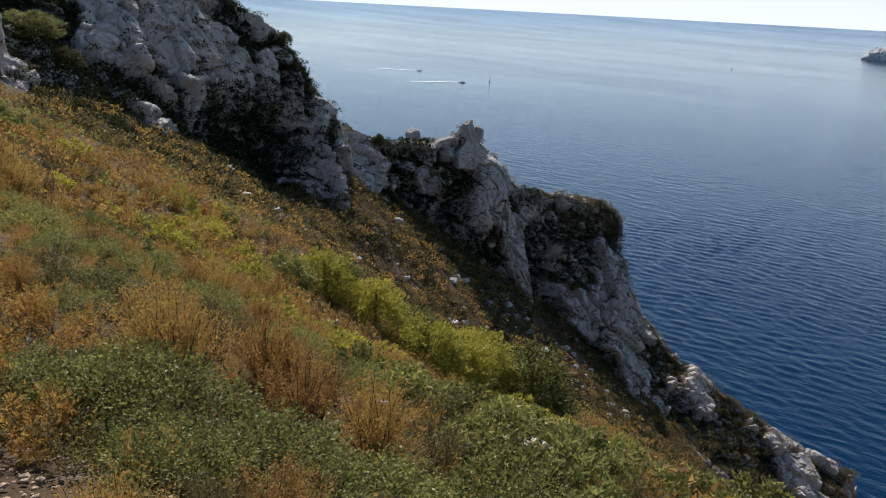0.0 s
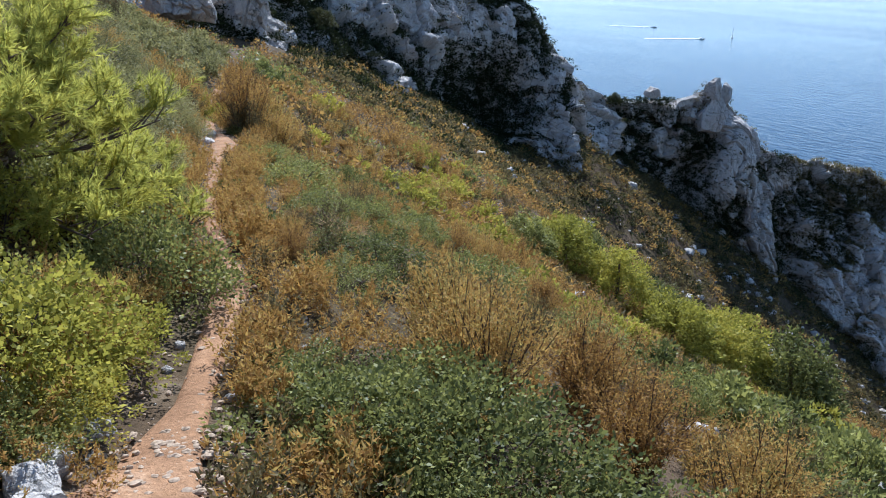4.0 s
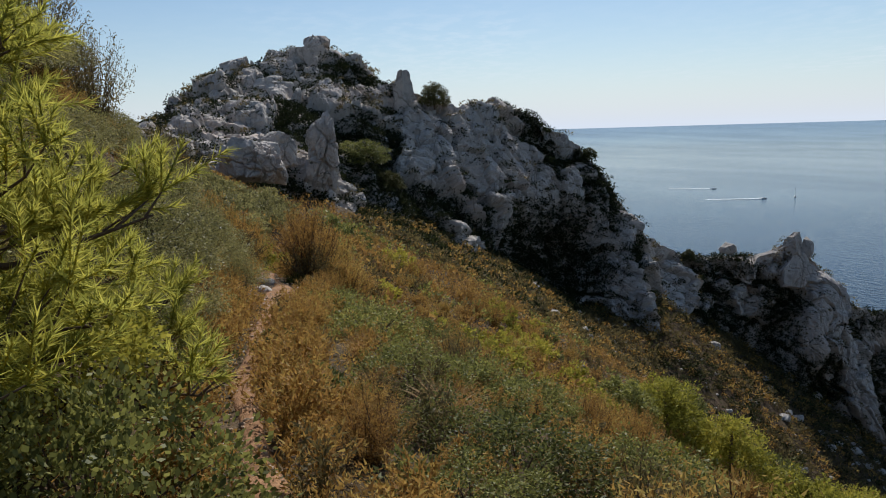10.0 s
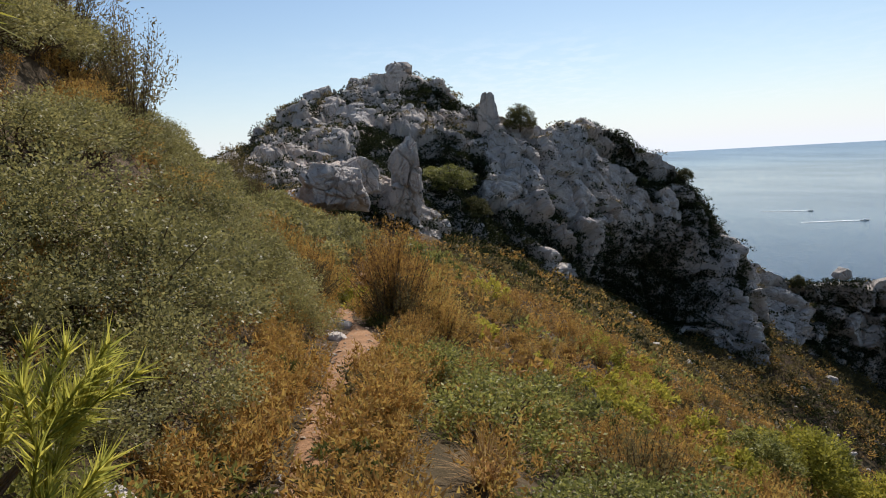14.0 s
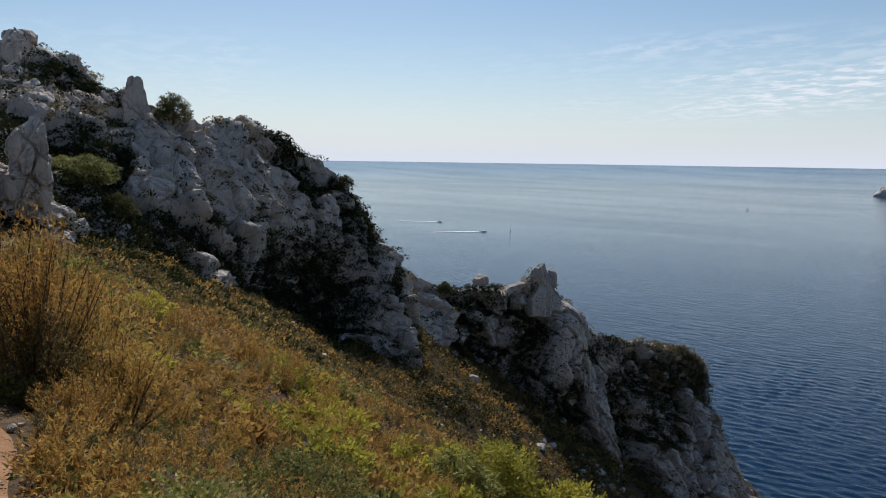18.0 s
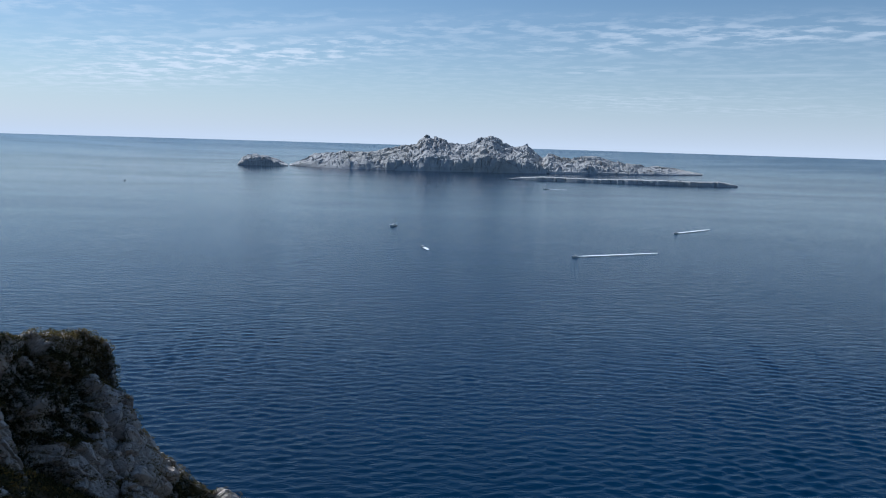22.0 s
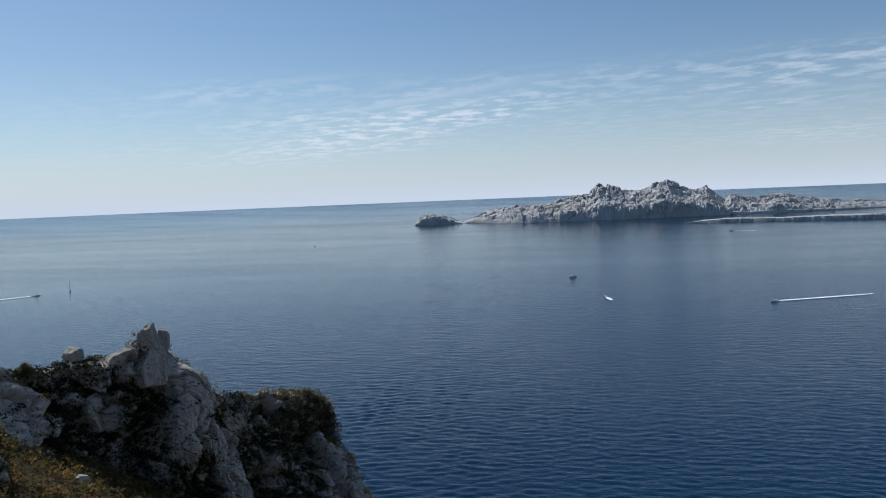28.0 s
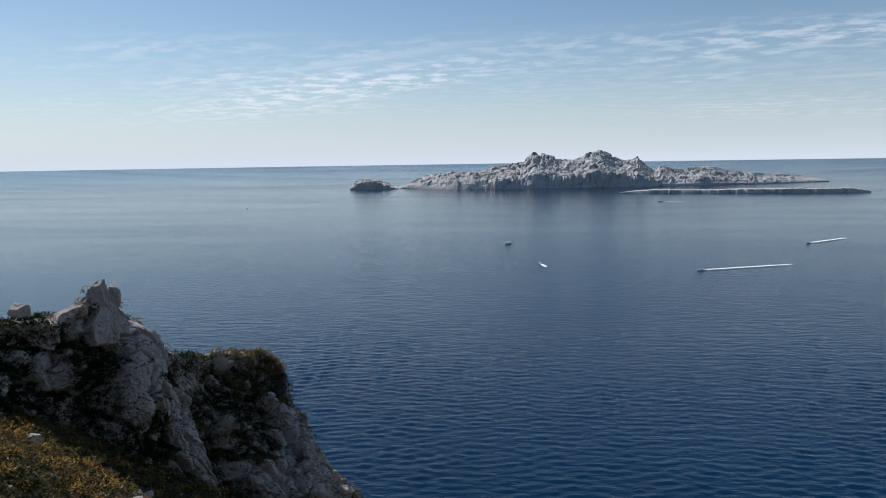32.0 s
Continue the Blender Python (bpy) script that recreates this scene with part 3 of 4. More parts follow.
    m = unit(np.concatenate([np.eye(3), -np.eye(3), rng.normal(size=(cuts, 3))]) + rng.normal(size=(cuts + 6, 3)) * 0.14)
    h = np.r_[rng.uniform(0.85, 1.0, 6), rng.uniform(0.82, 1.12, cuts)]
    reach = np.where(d @ m.T > 0.08, h[None] / np.maximum(d @ m.T, 0.08), 9).min(1)
    size = np.asarray(size, float)
    p = d * reach[:, None] * size / 2
    mean = size.mean()
    p = p + d * (rough * crag(p + seed * 17.3, np.full(3, 0.42 * mean), seed))[:, None]
    p[:, :2] *= (1 - taper * (p[:, 2:] / size[2] + 0.5))
    return mesh_from(name, p, f, mat or MAT_ROCK, smooth)


def rock(name, me, place, turn=(0, 0, 0), label="", group=""):
    ob = new(name, me)
    ob.matrix_world = pose(*place, *turn)
    return tagged(ob, label, "rock", group)


def build_crags():
    def put(name, size, seed, n, at, turn, label, taper=0.2, rough=0.3):
        rock(name, rock_mesh(name, size, seed, n, rough, taper), at, turn, label)
    # the pinnacle: a shoulder and two heads
    put("rock_pinnacle", (2.4, 2.2, 3.4), 4, 32, (46.4, 100.6, -17.7), (0, 2, 20), "grey limestone pinnacle standing on the ridge crest", 0.3)
    put("rock_pinnacle", (1.5, 1.7, 3.0), 9, 26, (48.1, 100.4, -18.3), (0, 6, 50), "narrow grey limestone tooth beside the pinnacle", 0.3)
    put("rock_shoulder", (6.4, 4.0, 5.0), 12, 50, (46.6, 100.4, -21.4), (0, 10, 10), "broad grey limestone shoulder under the pinnacle", 0.5)
    put("crest_boulder", (2.5, 2.0, 1.5), 21, 20, (38.5, 102.2, -18.2), (0, 8, 30), "flat-topped limestone block on the saddle")
    # summit
    put("summit_block", (7.4, 5.4, 6.0), 31, 52, (-14.6, 103.4, 6.2), (0, 3, 12), "big square limestone block crowning the summit", 0.15)
    put("summit_block", (3.7, 3.0, 1.9), 33, 26, (-14.1, 104.4, 9.6), (0, 2, 40), "flat limestone cap stone on the summit", 0.1)
    put("summit_block", (4.8, 4.0, 4.2), 35, 36, (-19.4, 104.4, 6.8), (0, -5, 70), "jointed limestone block beside the summit")
    put("summit_block", (4.6, 4.0, 4.2), 37, 34, (-24.4, 103.8, 6.0), (0, -8, 20), "weathered limestone step below the summit")
    # pillar and slabs on the near spur
    put("rock_pillar", (3.0, 2.8, 6.4), 41, 46, (-9.0, 65.6, -3.4), (4, 4, 15), "upright pale limestone pillar on the spur", 0.36, 0.65)
    put("rock_slab", (5.0, 3.4, 2.9), 43, 52, (-12.2, 55.4, -3.5), (-8, 16, 10), "smooth pale limestone slab on the spur", 0.2, 0.5)
    put("rock_slab", (3.2, 2.8, 2.8), 45, 36, (-11.4, 60.0, -2.8), (0, 24, 30), "leaning limestone slab behind the spur", 0.3, 0.6)
    # the fin on the crest
    put("crest_rock", (3.6, 3.0, 9.0), 51, 50, (-2.7, 90.0, -0.2), (0, -9, 10), "tall pale limestone fin on the crest", 0.4, 0.28)
    rock("white_boulder", rock_mesh("white_boulder", (1.7, 1.4, 1.4), 81, 12, 0.2, 0.2, MAT_STONE), (32.6, 91.0, float(ground_z(32.6, 91.0)) + 0.35), (0, 0, 0), "white limestone boulder on the far slope")


build_crags()


# ---- scrub on the ridge, too many plants to count ----
def leaf_quads(pos, axis, side, length, width):
    """Pointed leaves: a diamond each, from pos along axis."""
    L, W = np.asarray(length)[:, None], np.asarray(width)[:, None]
    v = np.stack([pos, pos + axis * L * 0.45 + side * W / 2, pos + axis * L, pos + axis * L * 0.45 - side * W / 2], 1)
    return v.reshape(-1, 3), np.arange(len(pos) * 4).reshape(-1, 4)


def leaf_blades(pos, axis, side, length, width):
    """Narrow leaves: a pointed blade each, from pos along axis."""
    L, W = np.asarray(length)[:, None], np.asarray(width)[:, None]
    v = np.stack([pos - side * W / 2, pos + side * W / 2, pos + axis * L], 1)
    return v.reshape(-1, 3), np.arange(len(pos) * 3).reshape(-1, 3)


def clump_field(rng, centres, radius, per, leaf, squash=0.75):
    """Leafy clumps at the centres, each a lumpy dome of leaves."""
    n = len(centres)
    idx = np.repeat(np.arange(n), per)
    d = unit(rng.normal(size=(n * per, 3)))
    d[:, 2] = np.abs(d[:, 2]) * 0.9 + 0.02
    lump = 0.75 + 0.5 * rng.random((n * per, 1)) ** 0.6 * (0.7 + 0.6 * np.abs(np.sin(d[:, :1] * 5 + idx[:, None])))
    r = radius[idx][:, None]
    pos = centres[idx] + d * r * lump * (1, 1, squash)
    ax = unit(d + 0.7 * rng.normal(size=d.shape))
    sd = unit(np.cross(ax, rng.normal(size=d.shape)))
    ln = leaf * (0.6 + 0.8 * rng.random(len(pos))) * np.sqrt(r[:, 0] / 0.6)
    return leaf_blades(pos, ax, sd, ln, ln * 0.62)


def ridge_scrub():
    rng = np.random.default_rng(11)
    N = grid_normals(RIDGE_Q)
    if N[:, :, 2].mean() < 0:
        N = -N
    nu, nv = RIDGE_Q.shape[:2]
    flat, N, cleft = RIDGE_Q.reshape(-1, 3), N.reshape(-1, 3), CLEFT.ravel()
    v = np.tile(RIDGE_V, nu)
    x, z = flat[:, 0], flat[:, 2]
    soft = fractal(flat, 9, 77, 3)
    # dark scrub packed into the hollow, also standing for shade under its overhang
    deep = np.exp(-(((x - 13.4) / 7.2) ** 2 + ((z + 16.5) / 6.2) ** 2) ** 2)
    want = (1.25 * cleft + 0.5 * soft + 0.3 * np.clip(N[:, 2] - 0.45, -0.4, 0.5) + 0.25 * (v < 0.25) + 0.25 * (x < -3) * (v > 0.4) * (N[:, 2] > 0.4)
            + 0.25 * (x > 58) * (N[:, 2] > 0.35) * (z > -46) - 0.25 * (x > 62) * (N[:, 2] < 0.35))
    area = np.linalg.norm(np.cross(np.gradient(RIDGE_Q, axis=0), np.gradient(RIDGE_Q, axis=1)), axis=2).ravel()
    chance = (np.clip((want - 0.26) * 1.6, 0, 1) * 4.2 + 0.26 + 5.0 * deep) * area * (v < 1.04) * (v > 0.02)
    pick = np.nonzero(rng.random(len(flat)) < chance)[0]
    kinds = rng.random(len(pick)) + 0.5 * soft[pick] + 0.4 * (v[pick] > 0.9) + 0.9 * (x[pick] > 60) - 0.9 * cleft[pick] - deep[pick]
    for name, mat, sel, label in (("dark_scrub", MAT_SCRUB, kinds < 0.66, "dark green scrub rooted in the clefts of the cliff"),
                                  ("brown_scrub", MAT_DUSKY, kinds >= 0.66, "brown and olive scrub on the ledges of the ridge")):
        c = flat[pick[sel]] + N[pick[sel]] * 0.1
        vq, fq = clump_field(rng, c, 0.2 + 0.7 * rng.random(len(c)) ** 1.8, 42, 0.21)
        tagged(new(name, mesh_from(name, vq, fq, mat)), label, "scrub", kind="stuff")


ridge_scrub()


# ---- plants of the near slope ----
def tube(points, radii, sides=4):
    """A tapered stem along the points."""
    points = np.asarray(points, float)
    n = len(points)
    t = unit(np.gradient(points, axis=0))
    a = unit(np.cross(t, np.where(np.abs(t[:, 2:]) > 0.9, (1.0, 0, 0), (0, 0, 1.0))))
    b = np.cross(t, a)
    ang = np.arange(sides) * 2 * math.pi / sides
    ring = a[:, None] * np.cos(ang)[None, :, None] + b[:, None] * np.sin(ang)[None, :, None]
    v = (points[:, None] + ring * np.asarray(radii)[:, None, None]).reshape(-1, 3)
    i, j = np.meshgrid(np.arange(n - 1), np.arange(sides), indexing="ij")
    k = (j + 1) % sides
    f = np.stack([i * sides + j, i * sides + k, (i + 1) * sides + k, (i + 1) * sides + j], 2).reshape(-1, 4)
    return v, f


def heath(rng, h, spread, stems, per, leaf):
    """An upright bush of fine sprigs: foliage and stems."""
    twigs, pos, ax = [], [], []
    for _ in range(stems):
        a, lean = rng.uniform(0, 2 * math.pi), rng.beta(1.6, 1.6)
        root = np.array([math.cos(a), math.sin(a), 0]) * 0.12 * spread * rng.random()
        out = np.array([math.cos(a), math.sin(a), 0]) * lean * spread
        top = root + out + (0, 0, h * (1.0 - 0.45 * lean**2) * rng.uniform(0.65, 1.05))
        mid = root + out * 0.45 + (0, 0, top[2] * 0.5) + rng.normal(size=3) * 0.04
        pts = np.array([root - (0, 0, 0.12), mid, top])
        if _ % 2 == 0:
            twigs.append(tube(pts, [0.008, 0.005, 0.002], 3))
        s = rng.random(per) ** 0.75 * 0.8 + 0.2
        q = np.where(s[:, None] < 0.5, pts[0] + (pts[1] - pts[0]) * s[:, None] * 2, pts[1] + (pts[2] - pts[1]) * (s[:, None] - 0.5) * 2)
        pos.append(q + rng.normal(size=q.shape) * 0.045 * spread)
        ax.append(unit(unit(pts[2] - pts[1]) + 0.75 * rng.normal(size=q.shape)))
    pos, ax = np.concatenate(pos), np.concatenate(ax)
    ln = leaf * rng.uniform(0.6, 1.4, len(pos))
    return leaf_blades(pos, ax, unit(np.cross(ax, rng.normal(size=ax.shape))), ln, ln * 0.38), join(twigs)


def leafy(rng, h, spread, clumps, per, leaf, shape=None):
    """A dense rounded bush of small leaves in clumps: foliage and stems."""
    d = unit(rng.normal(size=(clumps, 3)))
    d[:, 2] = np.abs(d[:, 2])
    c = d * rng.uniform(0.55, 1.0, (clumps, 1)) * (spread, spread, h * 0.85) + (0, 0, 0.08 * h)
    twigs = [tube([(0, 0, -0.12), p * (0.45, 0.45, 0.6), p], [0.012, 0.006, 0.002], 3) for p in c[:: max(1, clumps // 18)]]
    idx = np.repeat(np.arange(clumps), per)
    e = unit(rng.normal(size=(len(idx), 3)))
    pos = c[idx] + e * rng.uniform(0.3, 1.0, (len(idx), 1)) * 0.17 * spread * rng.uniform(0.6, 1.4, clumps)[idx][:, None]
    pos[:, 2] = np.maximum(pos[:, 2], 0.02)
    ax = unit(e + d[idx] * 0.6 + 0.6 * rng.normal(size=e.shape))
    ln = leaf * rng.uniform(0.65, 1.35, len(pos))
    return (shape or leaf_blades)(pos, ax, unit(np.cross(ax, rng.normal(size=ax.shape))), ln, ln * 0.64), join(twigs)


def grass(rng, h, blades, width=0.006):
    """A tuft of long bending blades."""
    out = []
    for _ in range(blades):
        a = rng.uniform(0, 2 * math.pi)
        o = np.array([math.cos(a), math.sin(a), 0])
        r, bend, ln = rng.random() * 0.1, rng.uniform(0.25, 1.0), h * rng.uniform(0.6, 1.1)
        p = [o * r + o * bend * ln * s**1.8 + np.array([0, 0, ln * (s - 0.45 * bend * s**2) - 0.03]) for s in (0, 0.35, 0.7, 1.0)]
        side = np.array([-o[1], o[0], 0]) * width
        v = np.array([q + side * w for q, w0 in zip(p, (1, 0.9, 0.6, 0.1)) for w in (-w0, w0)])
        out.append((v, [(0, 1, 3, 2), (2, 3, 5, 4), (4, 5, 7, 6)]))
    return join(out)


KINDS = {
    "rust_heath": (MAT_RUST, heath, "rust-orange heath bush with fine upright sprigs on the slope"),
    "green_shrub": (MAT_GREEN, leafy, "dense dark green evergreen shrub with small oval leaves"),
    "olive_shrub": (MAT_SAGE, leafy, "close-grown olive-green evergreen shrub on the steep bank"),
    "yellow_shrub": (MAT_LIME, leafy, "yellow-green leafy shrub catching the sun"),
    "dusky_shrub": (MAT_DUSKY, heath, "dull brown half-dry shrub with bare twigs"),
}
# for each detail: height, spread, stems or clumps, leaves on each, leaf length
FINE = {"rust_heath": (0.75, 0.5, 88, 130, 0.0235), "green_shrub": (0.62, 0.62, 130, 62, 0.026), "olive_shrub": (0.66, 0.62, 150, 78, 0.0205), "yellow_shrub": (0.8, 0.66, 120, 48, 0.036), "dusky_shrub": (0.6, 0.48, 66, 76, 0.025)}
PLAIN = {"rust_heath": (0.75, 0.5, 44, 56, 0.042), "green_shrub": (0.62, 0.62, 44, 36, 0.066), "olive_shrub": (0.66, 0.62, 44, 36, 0.06), "yellow_shrub": (0.8, 0.66, 46, 36, 0.075), "dusky_shrub": (0.6, 0.48, 28, 34, 0.048)}
GROUPS = {"rust_heath": "heath bushes", "green_shrub": "green shrubs", "olive_shrub": "shrubs on the bank", "yellow_shrub": "yellow-green shrubs", "dusky_shrub": "dry shrubs"}
PLANT_MESHES = {}


def plant_meshes():
    rng = np.random.default_rng(21)
    for kind, (mat, make, _) in KINDS.items():
        for detail, table in (("fine", FINE), ("plain", PLAIN)):
            for k in range(3):
                h, w, a, b, leaf = table[kind]
                f, s = make(rng, h * (0.85 + 0.15 * k), w, a, b, leaf, *([leaf_quads] if make is leafy and detail == "fine" else []))
                PLANT_MESHES[kind, detail, k] = (mesh_from(kind, *f, mat), mesh_from("stem", *s, MAT_TWIG))


plant_meshes()
PLACED = []
TALLY = {k: 0 for k in KINDS}


def plant(kind, x, y, size=1.0, detail="fine", variant=0, turn=0.0, tall=1.0, label=""):
    foliage, stems = PLANT_MESHES[kind, detail, variant]
    z = float(ground_z(x, y))
    ob = new(kind, foliage)
    ob.matrix_world = pose(x, y, z - 0.03, 0, 0, turn) @ Matrix.Diagonal((size, size, size * tall, 1))
    tagged(ob, label or KINDS[kind][2], "shrub", GROUPS[kind])
    tagged(part("stem", stems, ob), kind="stuff")
    PLACED.append((x, y, 0.5 * size))
    TALLY[kind] += 1
    return ob


def clear_of(x, y, r):
    return all((x - a) ** 2 + (y - b) ** 2 > (0.62 * (r + c)) ** 2 for a, b, c in PLACED)


def named_plants():
    """Plants that stand out, each at its own place."""
    for kind, x, y, s, tall, label in (
        ("green_shrub", -0.55, 5.75, 1.25, 0.8, ""), ("green_shrub", -0.1, 6.2, 1.3, 0.85, ""), ("green_shrub", -0.7, 6.4, 0.9, 0.75, ""),
        ("green_shrub", 0.15, 5.6, 1.35, 0.95, "broad dark green evergreen shrub beside the path"),
        ("green_shrub", 0.95, 5.3, 1.2, 0.9, ""), ("yellow_shrub", -2.4, 6.2, 1.1, 1.0, ""), ("yellow_shrub", -2.1, 6.7, 0.75, 0.9, ""), ("rust_heath", -2.25, 7.5, 0.8, 0.9, ""), ("yellow_shrub", -2.05, 5.9, 0.6, 0.8, ""), ("rust_heath", -2.6, 7.2, 0.9, 0.9, ""), ("green_shrub", -2.2, 5.6, 0.7, 0.8, ""), ("green_shrub", -0.15, 6.5, 1.0, 0.8, ""),
        ("green_shrub", -0.7, 10.2, 0.9, 0.75, ""), ("green_shrub", -0.3, 9.5, 1.0, 0.75, ""), ("green_shrub", -1.0, 11.7, 0.9, 0.75, ""), ("rust_heath", -1.15, 9.3, 0.6, 0.8, ""), ("rust_heath", -1.25, 10.1, 0.6, 0.8, ""), ("dusky_shrub", -1.3, 10.8, 0.7, 0.8, ""), ("green_shrub", -0.6, 8.8, 0.8, 0.7, ""), ("green_shrub", 0.2, 4.15, 0.95, 0.9, ""), ("green_shrub", 0.8, 4.5, 1.1, 0.9, ""), ("green_shrub", 0.1, 4.8, 0.9, 0.85, ""), ("rust_heath", -0.08, 3.4, 0.8, 0.85, "round rust heath bush beside the path"), ("dusky_shrub", 0.3, 3.3, 0.7, 0.8, ""), ("rust_heath", 0.6, 2.5, 0.75, 0.8, ""), ("green_shrub", -2.2, 8.15, 1.25, 1.1, ""), ("olive_shrub", -4.7, 16.5, 1.2, 0.9, ""), ("olive_shrub", -4.3, 15.7, 1.1, 0.85, ""), ("olive_shrub", -5.3, 17.2, 1.4, 0.9, ""), ("dusky_shrub", 0.95, 2.9, 0.9, 0.85, ""), ("green_shrub", 1.0, 3.4, 0.9, 0.85, ""), ("rust_heath", 1.3, 2.4, 0.9, 0.8, ""), ("green_shrub", 1.5, 4.4, 1.2, 0.85, ""), ("dusky_shrub", 0.3, 3.5, 0.8, 0.8, ""), ("rust_heath", 0.75, 3.7, 0.9, 0.8, ""), ("dusky_shrub", 1.1, 4.3, 0.9, 0.8, ""), ("rust_heath", 0.2, 7.9, 1.3, 0.9, ""), ("rust_heath", 0.4, 7.0, 1.3, 0.95, ""),
        ("green_shrub", -2.85, 6.8, 0.95, 1.0, ""), ("rust_heath", -3.2, 5.9, 1.3, 1.1, ""),
        ("rust_heath", -2.6, 5.5, 0.9, 1.0, ""), ("green_shrub", -3.7, 7.4, 1.2, 1.0, ""),
        ("green_shrub", -1.5, 13.9, 1.3, 0.8, ""), ("green_shrub", -2.2, 15.9, 1.2, 0.8, ""), ("green_shrub", -0.5, 12.6, 1.1, 0.8, ""), ("green_shrub", 0.9, 11.2, 1.2, 0.8, ""), ("green_shrub", 0.3, 13.4, 1.1, 0.8, ""),
        ("rust_heath", -3.3, 20.7, 1.8, 1.25, "tall dark rust-brown heath bush beside the path"), ("dusky_shrub", -3.25, 20.3, 1.6, 1.1, ""), ("rust_heath", -2.8, 21.2, 1.7, 1.2, ""), ("rust_heath", -2.6, 20.1, 1.6, 1.0, ""), ("rust_heath", -3.3, 22.2, 1.7, 1.2, ""), ("dusky_shrub", -4.75, 20.5, 1.5, 1.2, ""), ("rust_heath", -4.85, 21.3, 1.6, 1.3, ""),
        ("rust_heath", -5.2, 20.6, 1.4, 1.5, "tall rust heath bush beside the path"), ("rust_heath", -4.9, 22.4, 1.3, 1.3, ""),
    ):
        plant(kind, x, y, s, "fine" if y < 25 else "plain", int(abs(x * 7)) % 3, x * 97 % 360, tall, label)


named_plants()


def slope_trees():
    """Bushy low trees down the slope, leafy to the ground."""
    rng = np.random.default_rng(61)
    made = {}
    for key, mat in (("lime", MAT_LIME), ("green", MAT_GREEN), ("olive", MAT_OLIVE), ("moss", MAT_GREEN)):
        for k in range(2):
            f, st = leafy(rng, 1.0, 0.56, 210, 52, 0.036)
            made[key, k] = (mesh_from("crown", *f, mat), mesh_from("trunk", *tube([(0, 0, -0.1), (0.03, 0.02, 0.3), (0, 0.03, 0.75)], [0.035, 0.028, 0.012], 7), MAT_BARK))
    for n, (key, x, y, s, tall) in enumerate((("green", 20.9, 34.2, 4.9, 1.05), ("lime", 17.6, 34.6, 4.0, 0.9), ("lime", 15.6, 33.2, 3.6, 0.9), ("lime", 12.9, 31.2, 3.8, 0.85),
                                               ("lime", 11.0, 33.8, 3.4, 0.95), ("lime", 8.6, 34.6, 3.4, 0.9), ("green", 6.4, 33.0, 2.6, 0.8), ("lime", 23.4, 38.2, 3.4, 0.9),
                                               ("green", 10.0, 37.5, 3.0, 0.9), ("lime", 19.5, 29.0, 2.6, 0.8), ("green", 14.5, 37.0, 3.0, 0.8), ("lime", 27.0, 33.0, 2.6, 0.9))):
        crown, trunk = made[key, n % 2]
        ob = new("low_tree", crown)
        ob.matrix_world = pose(x, y, float(ground_z(x, y)) - 0.1, 0, 0, n * 67) @ Matrix.Diagonal((s, s, s * tall, 1))
        tagged(ob, "bushy yellow-green low tree on the slope" if key == "lime" else "round grey-green low tree on the slope", "tree", "low trees on the slope")
        part("trunk", trunk, ob, "dark trunk")
        PLACED.append((x, y, 0.5 * s))
    # on the ridge
    for n, (key, x, y, z, s, tall) in enumerate((("olive", 0.3, 90.2, 1.6, 3.2, 0.9), ("moss", -6.4, 77.6, -1.6, 4.2, 0.6), ("olive", -4.6, 77.0, -2.4, 3.2, 0.6), ("moss", -8.6, 80.2, -0.6, 3.2, 0.55),
                                                  ("olive", 19.6, 99.6, -4.4, 1.9, 0.8), ("olive", 14.4, 98.2, -1.6, 1.6, 0.7), ("olive", 32.8, 101.0, -18.2, 1.7, 0.9))):
        crown, trunk = made[key, n % 2]
        ob = new("ridge_bush", crown)
        z = float(ridge_top(x, y, z)) - 0.12 * s
        ob.matrix_world = pose(x, y, z, 0, 0, n * 67) @ Matrix.Diagonal((s, s, s * tall, 1))
        tagged(ob, "round olive-green bush rooted on the rocky ridge" if key == "moss" else "dark evergreen bush on the rocky crest", "bush", "bushes on the ridge")
        part("trunk", trunk, ob, "dark trunk")


slope_trees()


def bank_shrubs():
    """The close cover of evergreen shrubs on the steep bank."""
    rng = np.random.default_rng(71)
    for y in np.arange(13.0, 27.0, 0.75):
        for d in np.arange(1.0, 7.5, 0.85):
            q, s = y + rng.uniform(-0.3, 0.3), rng.uniform(1.0, 1.6)
            x = float(trail_x(q)) - d - rng.uniform(0, 0.5) - 0.35 * (q > 19)
            p = np.array([[x, q, 0.0]])
            if abs(x - float(np.interp(q, [12, 14, 17], [-2.2, -2.6, -1.6]))) < 0.95 or not clear_of(x, q, 0.2 * s):
                continue
            kind = "rust_heath" if float(fractal(p, 3.0, 402, 2)[0]) + (0.25 if d > 5 else 0) > 0.3 else "olive_shrub"
            plant(kind, x, q, s, "fine", int(rng.integers(3)), rng.uniform(0, 360), rng.uniform(0.7, 0.95) * (0.8 if kind == "rust_heath" else 1))


bank_shrubs()


def white_rocks():
    for n, (x, y, s) in enumerate(((5.5, 8.7, 0.5), (6.2, 9.6, 0.4), (10.5, 19.8, 0.6), (2.9, 8.6, 0.25), (8.0, 11.0, 0.45), (3.4, 5.2, 0.25), (-2.9, 11.2, 0.3))):
        rock("white_rock", rock_mesh("white_rock", (s * 1.5, s, s * 0.8), 130 + n, 12, 0.2, 0.1, MAT_STONE), (x, y, float(ground_z(x, y)) + 0.14 * s), (0, 20, n * 50), "pale limestone rock showing through the scrub", "rocks on the slope")
        PLACED.append((x, y, 0.4 * s))
